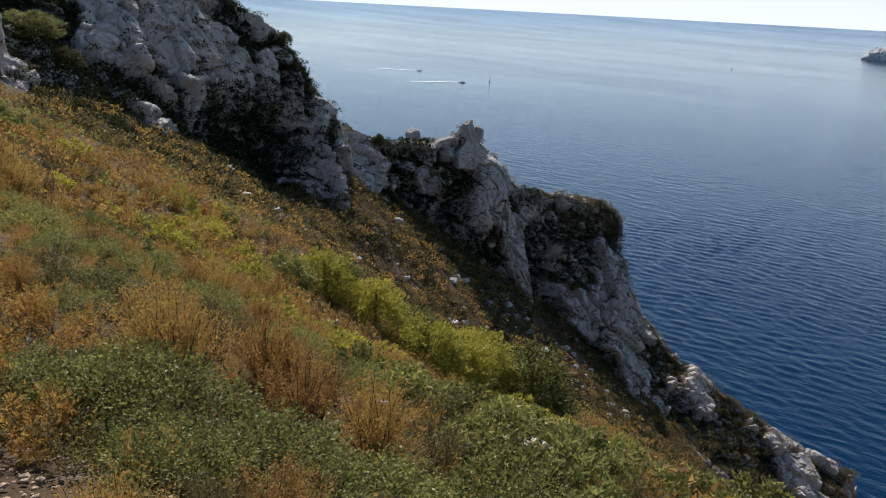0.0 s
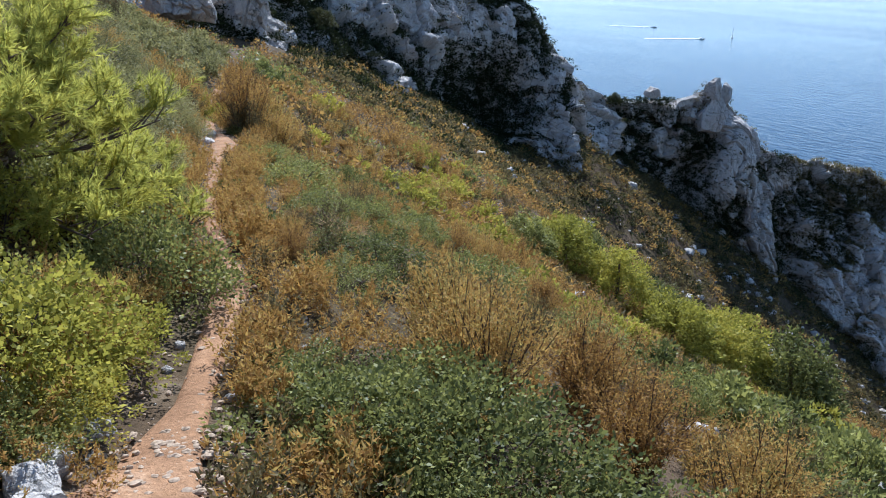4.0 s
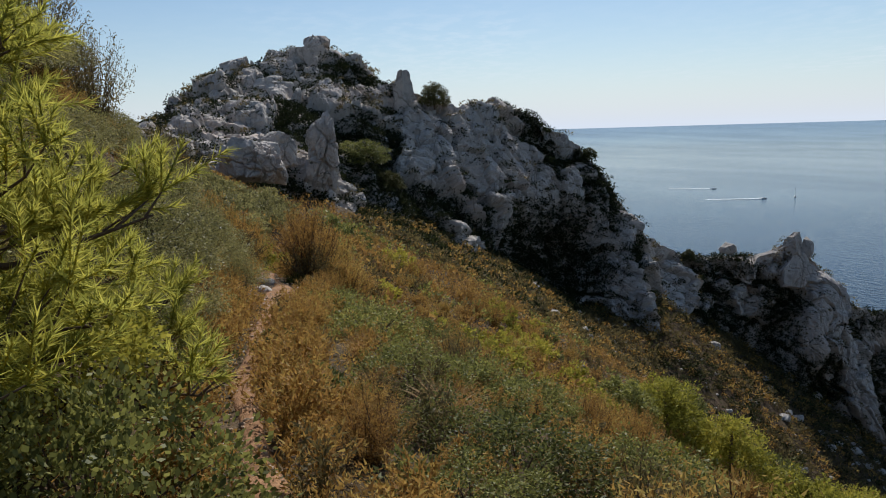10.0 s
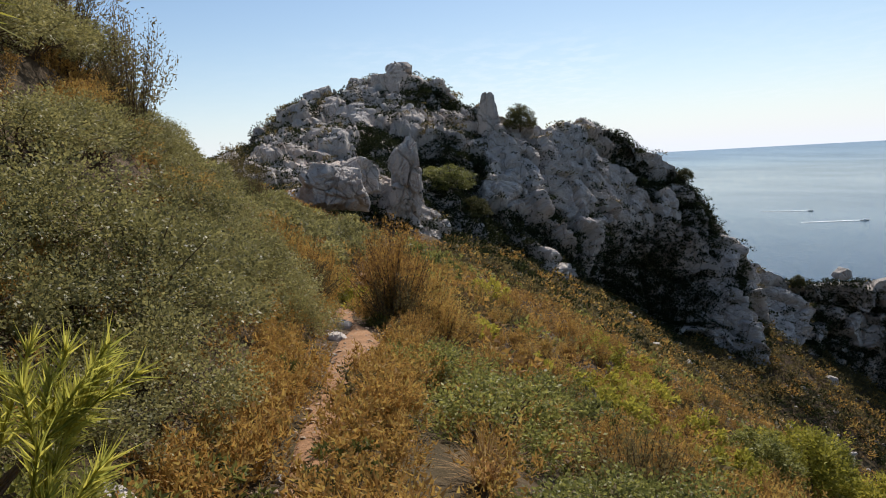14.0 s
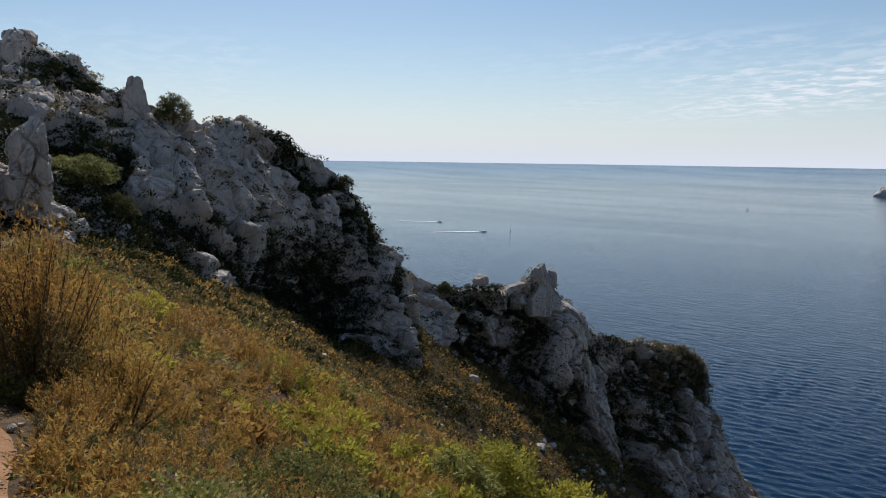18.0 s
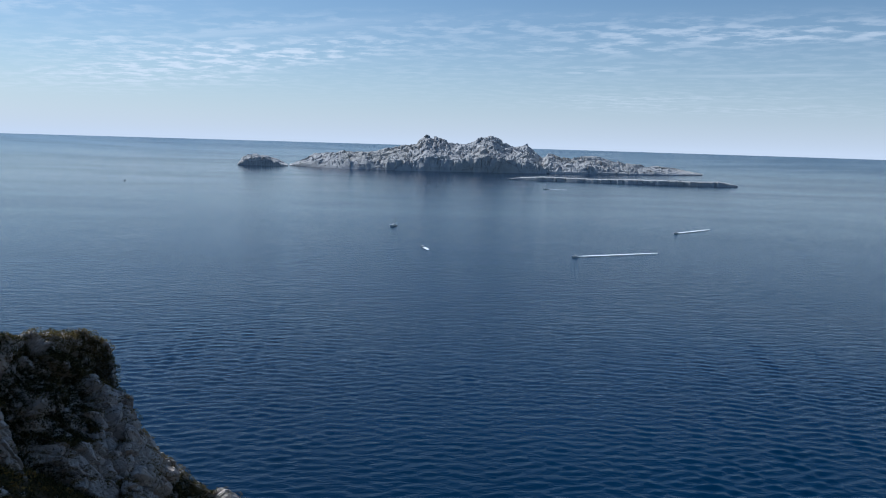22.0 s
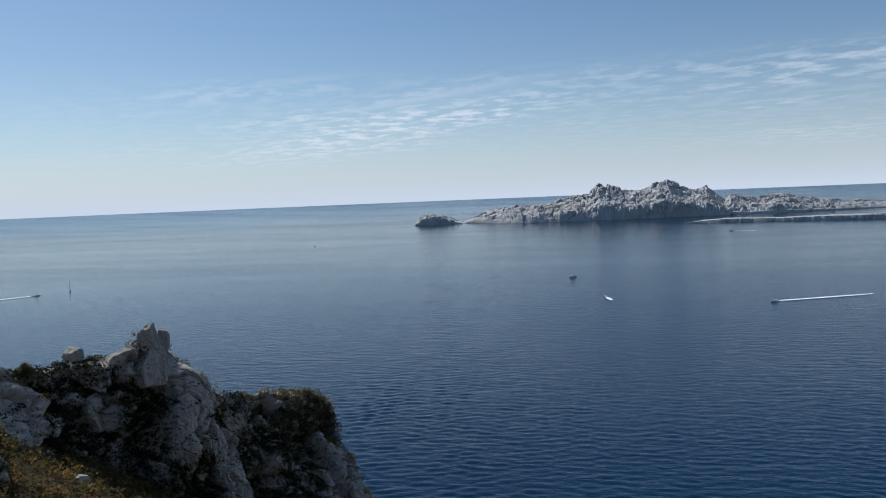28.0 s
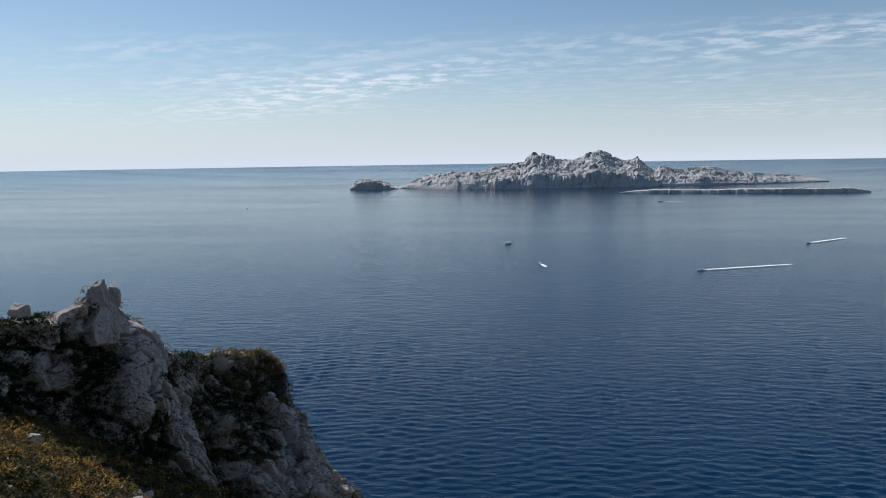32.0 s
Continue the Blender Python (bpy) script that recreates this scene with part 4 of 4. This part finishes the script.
    for n, (x, y, s, d) in enumerate(((-4.02, 19.75, 0.34, 0), (-4.4, 19.7, 0.3, 30), (-3.72, 18.3, 0.25, 60), (-1.75, 4.1, 0.24, 10), (-2.15, 4.7, 0.27, 70), (-1.65, 3.5, 0.22, 120), (-2.4, 5.4, 0.26, 200), (-1.62, 4.5, 0.2, 40))):
        rock("path_rock", rock_mesh("path_rock", (s * 1.5, s, s * 0.6), 150 + n, 12, 0.2, 0.1, MAT_STONE), (x, y, float(ground_z(x, y)) + 0.12 * s), (5, 6, d), "flat pale limestone rock beside the path", "rocks beside the path")
        PLACED.append((x, y, 0.4 * s))


white_rocks()


def scatter_plants():
    rng = np.random.default_rng(5)
    tries = 0
    while tries < 9000:
        tries += 1
        y = rng.uniform(-1, 44)
        x = float(trail_x(y)) + rng.uniform(-9, 26)
        d = x - float(trail_x(y))
        if -0.55 - 0.15 * (14 < y < 20) < d < 0.5 + 0.45 * (y < 5) + 0.25 * (14 < y < 20):
            continue
        p = np.array([[x, y, 0.0]])
        a, b = float(fractal(p, 5.0, 301, 3)[0]), float(fractal(p, 3.0, 402, 3)[0])
        if d < 0:
            kind = ("green_shrub" if y < 11 else "olive_shrub") if a > (-0.12 if y < 11 else -0.4) else "yellow_shrub" if b > -0.1 and y < 11 else "rust_heath"
            size = rng.uniform(0.8, 1.5) if y < 11 else rng.uniform(0.9, 1.35)
        else:
            far = y > 26 and d > 10
            kind = "green_shrub" if a > 0.34 else "yellow_shrub" if (b > 0.12 if far else b > 0.36) else "dusky_shrub" if b < -0.26 else "rust_heath"
            size = rng.uniform(0.75, 1.35)
        if far_off := (y > 27 or d > 11 or d < -7):
            size *= 1.25
        lane = np.interp(y, [0, 2, 4.5, 7, 9, 12, 14, 17, 20, 25], [0.1, -0.2, -0.75, -0.95, -1.5, -2.2, -2.6, -1.6, -1.7, -3.2])
        if y < 26 and abs(x - lane) < 0.85 or not clear_of(x, y, 0.5 * size):
            continue
        if TALLY[kind] < 295:
            plant(kind, x, y, size, "plain" if far_off or y > 24 or abs(d) > 5.0 or y > 15 and d > 3 else "fine", int(rng.integers(3)), rng.uniform(0, 360), rng.uniform(0.8, 1.1))


scatter_plants()


def field_stuff():
    """Low plants between and beyond the bushes, too many to count."""
    rng = np.random.default_rng(8)
    n = 5400
    y = rng.uniform(-2, 62, n)
    d = np.where(rng.random(n) < 0.2, -rng.uniform(0.6, 16, n), rng.uniform(0.55, 50, n) ** 1.0)
    x = trail_x(y) + d
    m = 1250
    y[:m] = rng.uniform(-1, 28, m)
    d[:m] = np.where(rng.random(m) < 0.25, -rng.uniform(0.3, 5, m), rng.uniform(0.3, 11, m))
    d[:m] += np.where(y[:m] < 5.5, 0.35 * np.sign(d[:m]), 0)
    e = m + 350
    y[m:e] = rng.uniform(4.8, 26, 350)
    d[m:e] = np.where(rng.random(350) < 0.45, -1, 1) * rng.uniform(0.3, 0.95, 350)
    d[m:e] *= np.where((y[m:e] > 8.6) & (y[m:e] < 15.5), 0.6, 1)
    d[:e] += 0.14 * np.sign(d[:e]) * ((y[:e] > 15) & (y[:e] < 20))
    x = trail_x(y) + d
    near = (y < 26) & (np.abs(d) < 10)
    p = np.stack([x, y, 0 * x], 1)
    a = fractal(p, 6, 301, 3) + 0.3 * rng.normal(size=n)
    minis = {k: [heath(rng, 0.36, 0.26, 16, 38, 0.030)[0][0] for _ in range(4)] for k in ("heath", "dry")}
    minis["scrub"] = [leafy(rng, 0.26, 0.26, 22, 24, 0.034)[0][0] for _ in range(4)]
    for name, key, mat, sel, label in (("low_heath", "heath", MAT_RUST, a < 0.24, "low rust heath covering the slope"),
                                       ("low_scrub", "scrub", MAT_GREEN, a >= 0.42, "low green scrub covering the slope"),
                                       ("dry_scrub", "dry", MAT_DUSKY, (a >= 0.24) & (a < 0.42), "low dry brown scrub covering the slope")):
        s = np.nonzero(sel & near)[0]
        z = ground_z(x[s], y[s])
        out = []
        for k, i in enumerate(s):
            t, q = rng.uniform(0, 2 * math.pi), rng.uniform(0.7, 1.35)
            v = minis[key][k % 4] * q
            out.append(np.stack([v[:, 0] * math.cos(t) - v[:, 1] * math.sin(t) + x[i], v[:, 0] * math.sin(t) + v[:, 1] * math.cos(t) + y[i], v[:, 2] + z[k] - 0.02], 1))
        v = np.concatenate(out)
        tagged(new(name, mesh_from(name, v, np.arange(len(v)).reshape(-1, 3), mat)), label, "scrub", kind="stuff")
        s = sel & ~near
        c = np.stack([x[s], y[s], ground_z(x[s], y[s])], 1)
        vq, fq = clump_field(rng, c, rng.uniform(0.3, 0.75, len(c)), 64, 0.15, 0.8)
        tagged(new(name, mesh_from(name, vq, fq, mat)), label, "scrub", kind="stuff")
    # the far side of the gully
    n = 7600
    y = rng.uniform(54, 102, n)
    x = rng.uniform(-6, 80, n)
    q = np.stack([x, y, 0 * x], 1)
    keep = fractal(q, 5, 501, 3) > -0.40
    c = np.stack([x, y, ground_z(x, y) + 0.1], 1)[keep]
    pick = rng.random(len(c)) + 0.6 * fractal(c, 9, 601, 2)
    for name, mat, s in (("gully_scrub", MAT_DUSKY, pick < 0.55), ("gully_heath", MAT_RUST, (pick >= 0.55) & (pick < 0.74)), ("gully_green", MAT_SCRUB, pick >= 0.74)):
        vq, fq = clump_field(rng, c[s], 0.3 + 0.65 * rng.random(int(s.sum())) ** 1.6, 54, 0.22)
        tagged(new(name, mesh_from(name, vq, fq, mat)), "scattered dry scrub on the far side of the gully", "scrub", kind="stuff")
    # broken rock between the plants
    base, faces = weld(*cube_sphere(3))
    n = 420
    y = np.r_[rng.uniform(60, 92, 390), rng.uniform(14, 45, 30)]
    x = np.r_[rng.uniform(8, 66, 390), rng.uniform(6, 26, 30)]
    r = 0.12 + 0.5 * rng.random(n) ** 3
    z = ground_z(x, y)
    spin = unit(base)[None] * (0.7 + 0.5 * rng.random((n, len(base), 1)))
    v = spin * (r[:, None, None] * (1.2, 1.0, 0.8)) + np.stack([x, y, z + 0.25 * r], 1)[:, None]
    f = faces[None] + (np.arange(n) * len(base))[:, None, None]
    tagged(new("scree", mesh_from("scree", v.reshape(-1, 3), f.reshape(-1, 4), MAT_STONE)), "scattered pale limestone scree on the slope", "scree", kind="stuff")
    # gravel on the path
    n = 4200
    y = np.r_[rng.uniform(-1, 30, 2200), rng.uniform(1.5, 6, 2000)]
    x = trail_x(y) + rng.normal(size=n) * (0.2 + 0.25 * (y < 5.5))
    r = 0.006 + 0.022 * rng.random(n) ** 3
    v = unit(base)[None] * (0.7 + 0.5 * rng.random((n, len(base), 1))) * (r[:, None, None] * (1.2, 1.0, 0.7)) + np.stack([x, y, ground_z(x, y) + 0.03 + 0.2 * r], 1)[:, None]
    f = faces[None] + (np.arange(n) * len(base))[:, None, None]
    tagged(new("gravel", mesh_from("gravel", v.reshape(-1, 3), f.reshape(-1, 4), MAT_PEBBLE)), "loose gravel on the trodden path", "gravel", kind="stuff")


field_stuff()


def pine(x, y, h, seed, label, wide=1.25):
    """A young pine, bushy to the ground: trunk, limbs, sprays of shoots and tufts of needles."""
    rng = np.random.default_rng(seed)
    trunk = [np.array([0, 0, -0.2]), np.array([0.05, 0, h * 0.35]), np.array([-0.03, 0.05, h * 0.7]), np.array([0.02, 0, h])]
    wood = [tube(trunk, [0.075, 0.06, 0.035, 0.01], 8)]
    limbs, shoots, tips = [], [], []
    for k in range(64):
        s = rng.beta(0.95, 1.3) * 0.95 + 0.02
        a = rng.uniform(0, 2 * math.pi)
        reach = (wide * (1 - s) ** 0.6 + 0.2) * rng.uniform(0.6, 1.14)
        base = np.array([0, 0, s * h])
        o = np.array([math.cos(a), math.sin(a), 0])
        p = [base, base + o * reach * 0.5 + (0, 0, (0.3 * s + 0.02) * reach), base + o * reach + (0, 0, (0.8 * s + 0.1) * reach)]
        sink = (1 - s) ** 2 * min(0.1, float(ground_z(x + p[2][0], y + p[2][1]) - ground_z(x, y)))
        p = [p[0], p[1] + (0, 0, 0.5 * sink), p[2] + (0, 0, sink)]
        limbs.append(tube(p, [0.022, 0.014, 0.006], 5))
        for j in range(int(3 + 5.5 * reach)):
            # a spray: a side twig that ends in a fan of shoots
            f = 1 - rng.random() ** 1.5 * 0.75
            q = p[0] + (p[2] - p[0]) * f
            way = unit(o * rng.uniform(0.3, 1.0) + np.cross(o, (0, 0, 1)) * rng.normal() * 0.7 + (0, 0, rng.uniform(0.25, 0.9)))
            e = q + way * rng.uniform(0.12, 0.28)
            limbs.append(tube([q, (q + e) / 2, e], [0.008, 0.006, 0.004], 4))
            if x + e[0] > float(trail_x(y + e[1])) - 0.3:
                continue
            for _ in range(rng.integers(3, 6)):
                side = unit(way * 0.9 + (0, 0, 0.35) + 0.5 * rng.normal(size=3))
                g = e + side * rng.uniform(0.13, 0.30) * (1 + 0.8 * (rng.random() < 0.08))
                shoots.append(tube([e, (e + g) / 2, g], [0.006, 0.005, 0.003], 3))
                tips.append((e, g, side))
    pos, ax = [], []
    for q, e, side in tips:
        m = 62
        s = rng.random(m)[:, None] ** 0.7
        pos.append(q + (e - q) * s)
        ax.append(unit(side * (0.45 + 0.8 * s) + 0.85 * unit(rng.normal(size=(m, 3)))))
    pos, ax = np.concatenate(pos), np.concatenate(ax)
    ln = rng.uniform(0.06, 0.11, len(pos))
    needles = leaf_blades(pos, ax, unit(np.cross(ax, rng.normal(size=ax.shape))), ln, np.full(len(pos), 0.0076))
    ob = new("pine_tree", mesh_from("trunk", *join(wood), MAT_BARK, True))
    ob.matrix_world = pose(x, y, float(ground_z(x, y)))
    tagged(ob, label, "tree")
    part("branchwork", mesh_from("branchwork", *join(limbs), MAT_BARK, True), ob)
    part("green_wood", mesh_from("green_wood", *join(shoots), MAT_PINE, True), ob)
    part("crown", mesh_from("crown", *needles, MAT_PINE), ob, "yellow-green tufts of needles")
    return ob


pine(-3.45, 9.0, 1.3, 3, "young yellow-green pine, bushy to the ground beside the path", 1.28)


def tufts():
    rng = np.random.default_rng(14)
    meshes = [mesh_from("grass_tuft", *grass(rng, 0.6, 240), MAT_STRAW) for _ in range(3)]
    spots = [(2.3, 6.1, 0.9), (-0.7, 10.9, 0.75), (-1.3, 11.2, 0.5)]
    spots += [(float(trail_x(y)) + d, y, s) for y, d, s in zip(rng.uniform(0, 22, 60), rng.uniform(0.6, 6, 60) * np.where(rng.random(60) < 0.3, -0.5, 1), rng.uniform(0.3, 0.6, 60))]
    for k, (x, y, s) in enumerate(spots):
        ob = new("grass_tuft", meshes[k % 3])
        ob.matrix_world = pose(x, y, float(ground_z(x, y)) - 0.02, 0, 0, k * 77) @ Matrix.Scale(s, 4)
        tagged(ob, "tuft of dry straw-coloured grass on the slope", "grass tuft", "grass tufts")


tufts()


def path_stones():
    rng = np.random.default_rng(31)
    meshes = [rock_mesh("stone", (1, 0.8, 0.6), 100 + k, 6, 0.15, 0.1, MAT_STONE, 12) for k in range(6)]
    n = 0
    for k in range(290):
        if k < 190:
            y, d, s = rng.uniform(3.5, 6.3), -rng.uniform(0.4, 1.35), 0.04 + 0.22 * rng.random() ** 2.2
        elif k < 230:
            y = rng.uniform(2.5, 8)
            d, s = rng.uniform(-0.5, 0.9), rng.uniform(0.02, 0.09)
        else:
            y = rng.uniform(5, 30)
            d, s = rng.choice([-1, 1]) * rng.uniform(0.1, 0.5), rng.uniform(0.03, 0.12)
        x = float(trail_x(y)) + d
        ob = new("path_stone", meshes[n % 6])
        ob.matrix_world = pose(x, y, float(ground_z(x, y)) + 0.15 * s, rng.uniform(-20, 20), rng.uniform(-20, 20), rng.uniform(0, 360)) @ Matrix.Scale(s, 4)
        tagged(ob, "pale broken limestone lying beside the path", "stone", "stones along the path")
        n += 1


path_stones()


def bare_bush(x, y, h, seed):
    """A tall thin bush of upright, nearly bare sprigs."""
    rng = np.random.default_rng(seed)
    f, st = heath(rng, h, h * 0.42, 130, 40, 0.05)
    ob = new("bare_bush", mesh_from("bare_bush", *f, MAT_DUSKY))
    ob.matrix_world = pose(x, y, float(ground_z(x, y)) - 0.03)
    tagged(ob, "tall thin bush of nearly bare upright sprigs on the slope", "shrub")
    tagged(part("stem", mesh_from("stem", *st, MAT_TWIG), ob), kind="stuff")


bare_bush(-10.4, 35.0, 2.6, 41)
bare_bush(-11.4, 35.8, 2.3, 45)
bare_bush(-6.6, 19.0, 2.0, 42)
bare_bush(-7.3, 18.7, 2.3, 43)
bare_bush(-4.6, 10.6, 1.5, 44)


# ---- islands ----
def shore(az, far):
    a = np.radians(az)
    return np.stack([np.sin(a) * far, np.cos(a) * far], -1)


def island(name, knots, heights, far, deep, nu, nv, seed, label, cliff=0.35, pieces=None):
    """A rocky island seen from the hill: bearings of its shore, heights along it, distance of its near shore and its depth."""
    k = np.array(knots, float)
    u = np.linspace(k[0], k[-1], nu)
    H = np.interp(u, k, heights)
    F = smooth_interp(u, k, np.array(far, float))
    w = np.linspace(0, 1, nv)
    front = shore(u, F)
    out = unit(front)
    taper = np.clip(np.minimum(u - k[0], k[-1] - u) / (0.06 * (k[-1] - k[0])), 0.15, 1)
    G = front[:, None] + out[:, None] * (w[None, :] * deep * taper[:, None])[:, :, None]
    prof = np.where(w < 0.45, cliff * np.clip(w / 0.05, 0, 1) + (1 - cliff) * np.clip(w / 0.45, 0, 1) ** 1.2, np.clip((1 - w) / 0.55, 0, 1) ** 0.8)
    Z = H[:, None] * prof[None, :]
    p = np.concatenate([G, Z[:, :, None]], 2)
    flat = p.reshape(-1, 3)
    amp = np.clip(Z / 25, 0.12, 1)
    rel = crag(flat, (30, 30, 42), seed).reshape(nu, nv) * 0.55 + 12 * fractal(flat, 90, seed + 5, 5).reshape(nu, nv)
    p[:, :, 2] += rel * amp * np.where(w[None, :] < 0.02, 0, 1) * np.clip(H[:, None] / 40, 0.2, 1)
    p[:, :, :2] -= out[:, None] * (0.7 * rel * amp)[:, :, None]
    p[:, 0, 2] = -4
    p[:, -1, 2] = -4
    p[:, :, 2] += SEA
    if not pieces:
        tagged(new(name, mesh_from(name, p.reshape(-1, 3), grid_faces(nu, nv), MAT_HAZY_ISLE)), label, "island")
        return
    ob = tagged(new(name), label, "island")
    ends = [0, *(int(np.searchsorted(u, q)) for q in pieces.values())]
    for piece, a, b in zip(pieces, ends, ends[1:]):
        b = min(b, nu - 1)
        part(piece, mesh_from(piece, p[a:b + 1].reshape(-1, 3), grid_faces(b + 1 - a, nv), MAT_HAZY_ISLE), ob)


island("rocky_island", [39.9 + k for k in (14.6, 16.5, 18.3, 21.5, 22.8, 24.0, 24.7, 25.5, 26.5, 27.5, 28.3, 29.0, 29.6, 30.4, 31.5, 32.3, 33.0, 33.5, 33.9, 35, 36, 37, 39, 41, 43, 45)],
       [4, 46, 58, 66, 82, 90, 122, 112, 98, 94, 100, 122, 128, 110, 92, 106, 70, 52, 72, 50, 52, 62, 44, 32, 24, 6],
       [2750, 2680, 2600, 2560, 2550, 2560, 2560, 2570, 2580, 2590, 2600, 2610, 2620, 2640, 2650, 2660, 2670, 2680, 2690, 2710, 2730, 2760, 2820, 2900, 3000, 3130], 420, 420, 60, 7,
       "long rocky limestone island with two summits out at sea", pieces={"low_spur": 61.2, "summit_massif": 72.6, "low_tongue": 90.0})
island("rocky_islet", [50.8, 51.3, 52.2, 53.3, 54.4], [4, 34, 46, 32, 5], [2700] * 5, 130, 90, 30, 8, "small dome-shaped limestone islet out at sea", 0.5)
island("low_reef", [70.8, 72, 74, 77, 80, 84, 86, 87.2], [3, 8, 12, 10, 13, 12, 14, 4], [2130, 2130, 2130, 2130, 2140, 2170, 2200, 2220], 70, 260, 14, 9, "long low flat reef of broken rock out at sea", 0.8)


# ---- boats ----
MAT_HULL = plain("white_hull", (0.8, 0.8, 0.78), 0.35, 0.5, 2, 0.05)
MAT_DARK = plain("dark_hull", (0.05, 0.06, 0.08), 0.4, 0.5, 2, 0.1)
MAT_FOAM = plain("foam", (0.85, 0.88, 0.9), 0.9, 0.2, 0.6, 0.1)


def hull_mesh(length, beam, depth, mat):
    s = np.linspace(0, 1, 14)
    t = np.linspace(-1, 1, 9)
    S, T = np.meshgrid(s, t, indexing="ij")
    wid = beam / 2 * np.sin(np.clip(S * 1.15 + 0.12, 0, 1) ** 0.8 * math.pi * 0.5) * np.where(S > 0.55, np.sqrt(np.clip(1 - ((S - 0.55) / 0.45) ** 2, 0, 1)), 1)
    z = depth * (0.55 + 0.25 * S**2) - depth * 1.1 * (1 - np.abs(T) ** 2.5)
    v = np.stack([(S - 0.5) * length, T * wid, z], 2).reshape(-1, 3)
    f = grid_faces(14, 9)
    deck = np.stack([(S - 0.5) * length, T * wid * 0.98, 0 * z + depth * (0.52 + 0.25 * S**2)], 2).reshape(-1, 3)
    return mesh_from("hull", *join([(v, f), (deck, f)]), mat, True)


def box_mesh(name, size, at, mat):
    bm = bmesh.new()
    bmesh.ops.create_cube(bm, size=1)
    bmesh.ops.scale(bm, vec=size, verts=bm.verts)
    bmesh.ops.translate(bm, vec=at, verts=bm.verts)
    bmesh.ops.bevel(bm, geom=bm.edges[:], offset=min(size) * 0.18, segments=2, affect="EDGES")
    me = bpy.data.meshes.new(name)
    bm.to_mesh(me)
    bm.free()
    me.materials.append(mat)
    return me


def wake(x, y, heading, length, width, name="wake"):
    """A trail of foam behind a boat, broken at its end."""
    n = 60
    s = np.linspace(0, 1, n)
    half = width * (0.35 + 0.9 * s) * (1 - 0.75 * s)
    half = half * (0.8 + 0.4 * np.random.default_rng(int(abs(x))).random(n))
    v = np.concatenate([np.stack([-s * length, half, 0.35 * (1 - s) + 0.05], 1), np.stack([-s * length, -half, 0.35 * (1 - s) + 0.05], 1)])
    f = np.array([(i, i + 1, n + i + 1, n + i) for i in range(n - 1)])
    ob = new(name, mesh_from(name, v, f, MAT_FOAM, True))
    ob.matrix_world = pose(x, y, SEA + 0.25, 0, 0, heading)
    tagged(ob, "white foam trailing behind a boat on the sea", "wake", kind="stuff")


def motorboat(x, y, heading, length, label, trail=0.0, mat=None):
    ob = new("motorboat", None)
    ob.matrix_world = pose(x, y, SEA, 0, -3, heading)
    tagged(ob, label, "boat")
    part("hull", hull_mesh(length, length * 0.33, length * 0.12, mat or MAT_HULL), ob)
    part("cabin", box_mesh("cabin", (length * 0.3, length * 0.22, length * 0.09), (length * 0.02, 0, length * 0.13), MAT_HULL), ob)
    part("windscreen", box_mesh("windscreen", (length * 0.04, length * 0.2, length * 0.07), (length * 0.19, 0, length * 0.14), MAT_DARK), ob)
    if trail:
        a = radians(heading)
        wake(x - math.cos(a) * length * 0.45, y - math.sin(a) * length * 0.45, heading, trail, length * 0.5)


def sailboat(x, y, heading, length, masts, label, sail=False):
    ob = new("sailing_boat", None)
    ob.matrix_world = pose(x, y, SEA, 0, 0, heading)
    tagged(ob, label, "boat")
    part("hull", hull_mesh(length, length * 0.28, length * 0.16, MAT_HULL), ob)
    part("cabin", box_mesh("cabin", (length * 0.34, length * 0.16, length * 0.06), (0, 0, length * 0.14), MAT_HULL), ob)
    for mx, mh in masts:
        m = part("mast", mesh_from("mast", *tube([(mx * length, 0, 0.5), (mx * length, 0, mh * length * 0.5), (mx * length, 0, mh * length)], [0.14, 0.12, 0.08], 6), MAT_TWIG), ob)
        part("boom", mesh_from("boom", *tube([(mx * length, 0, 0.22 * length), (mx * length - 0.3 * length, 0, 0.23 * length)], [0.1, 0.09], 6), MAT_HULL), m)
        if sail:
            s = np.array([(mx * length - 0.1, 0.05, 0.25 * length), (mx * length - 0.33 * length, 0.35, 0.26 * length), (mx * length - 0.12 * length, 0.25, 0.62 * length), (mx * length - 0.1, 0.05, mh * length * 0.96)])
            part("sail", mesh_from("sail", s, [(0, 1, 2, 3)], MAT_HULL), ob, "white mainsail")


sailboat(770.5, 416, 175, 15, [(0.12, 0.95), (-0.26, 0.75)], "two-masted sailing boat with bare masts on the sea")
motorboat(632, 313, 40, 8, "small dark motorboat on the sea", 16, MAT_DARK)
motorboat(655, 173, 139, 9, "white speedboat with a long wake", 90)
motorboat(912, 117, 157, 10, "white speedboat with a wake farther out", 75)
motorboat(420, 941, -7, 10, "white speedboat with a long wake", 66)
sailboat(466, 951, 60, 10, [(0.05, 1.2)], "small single-masted sailing boat under white sail", True)
motorboat(418, 1100, -30, 9, "white motorboat with a wake farther out", 60)
motorboat(1652.9, 487.6, 100, 14, "white motorboat near the reef", 40)
motorboat(1160.7, 1243.1, 40, 10, "dark motorboat far out on the sea", 0, MAT_DARK)
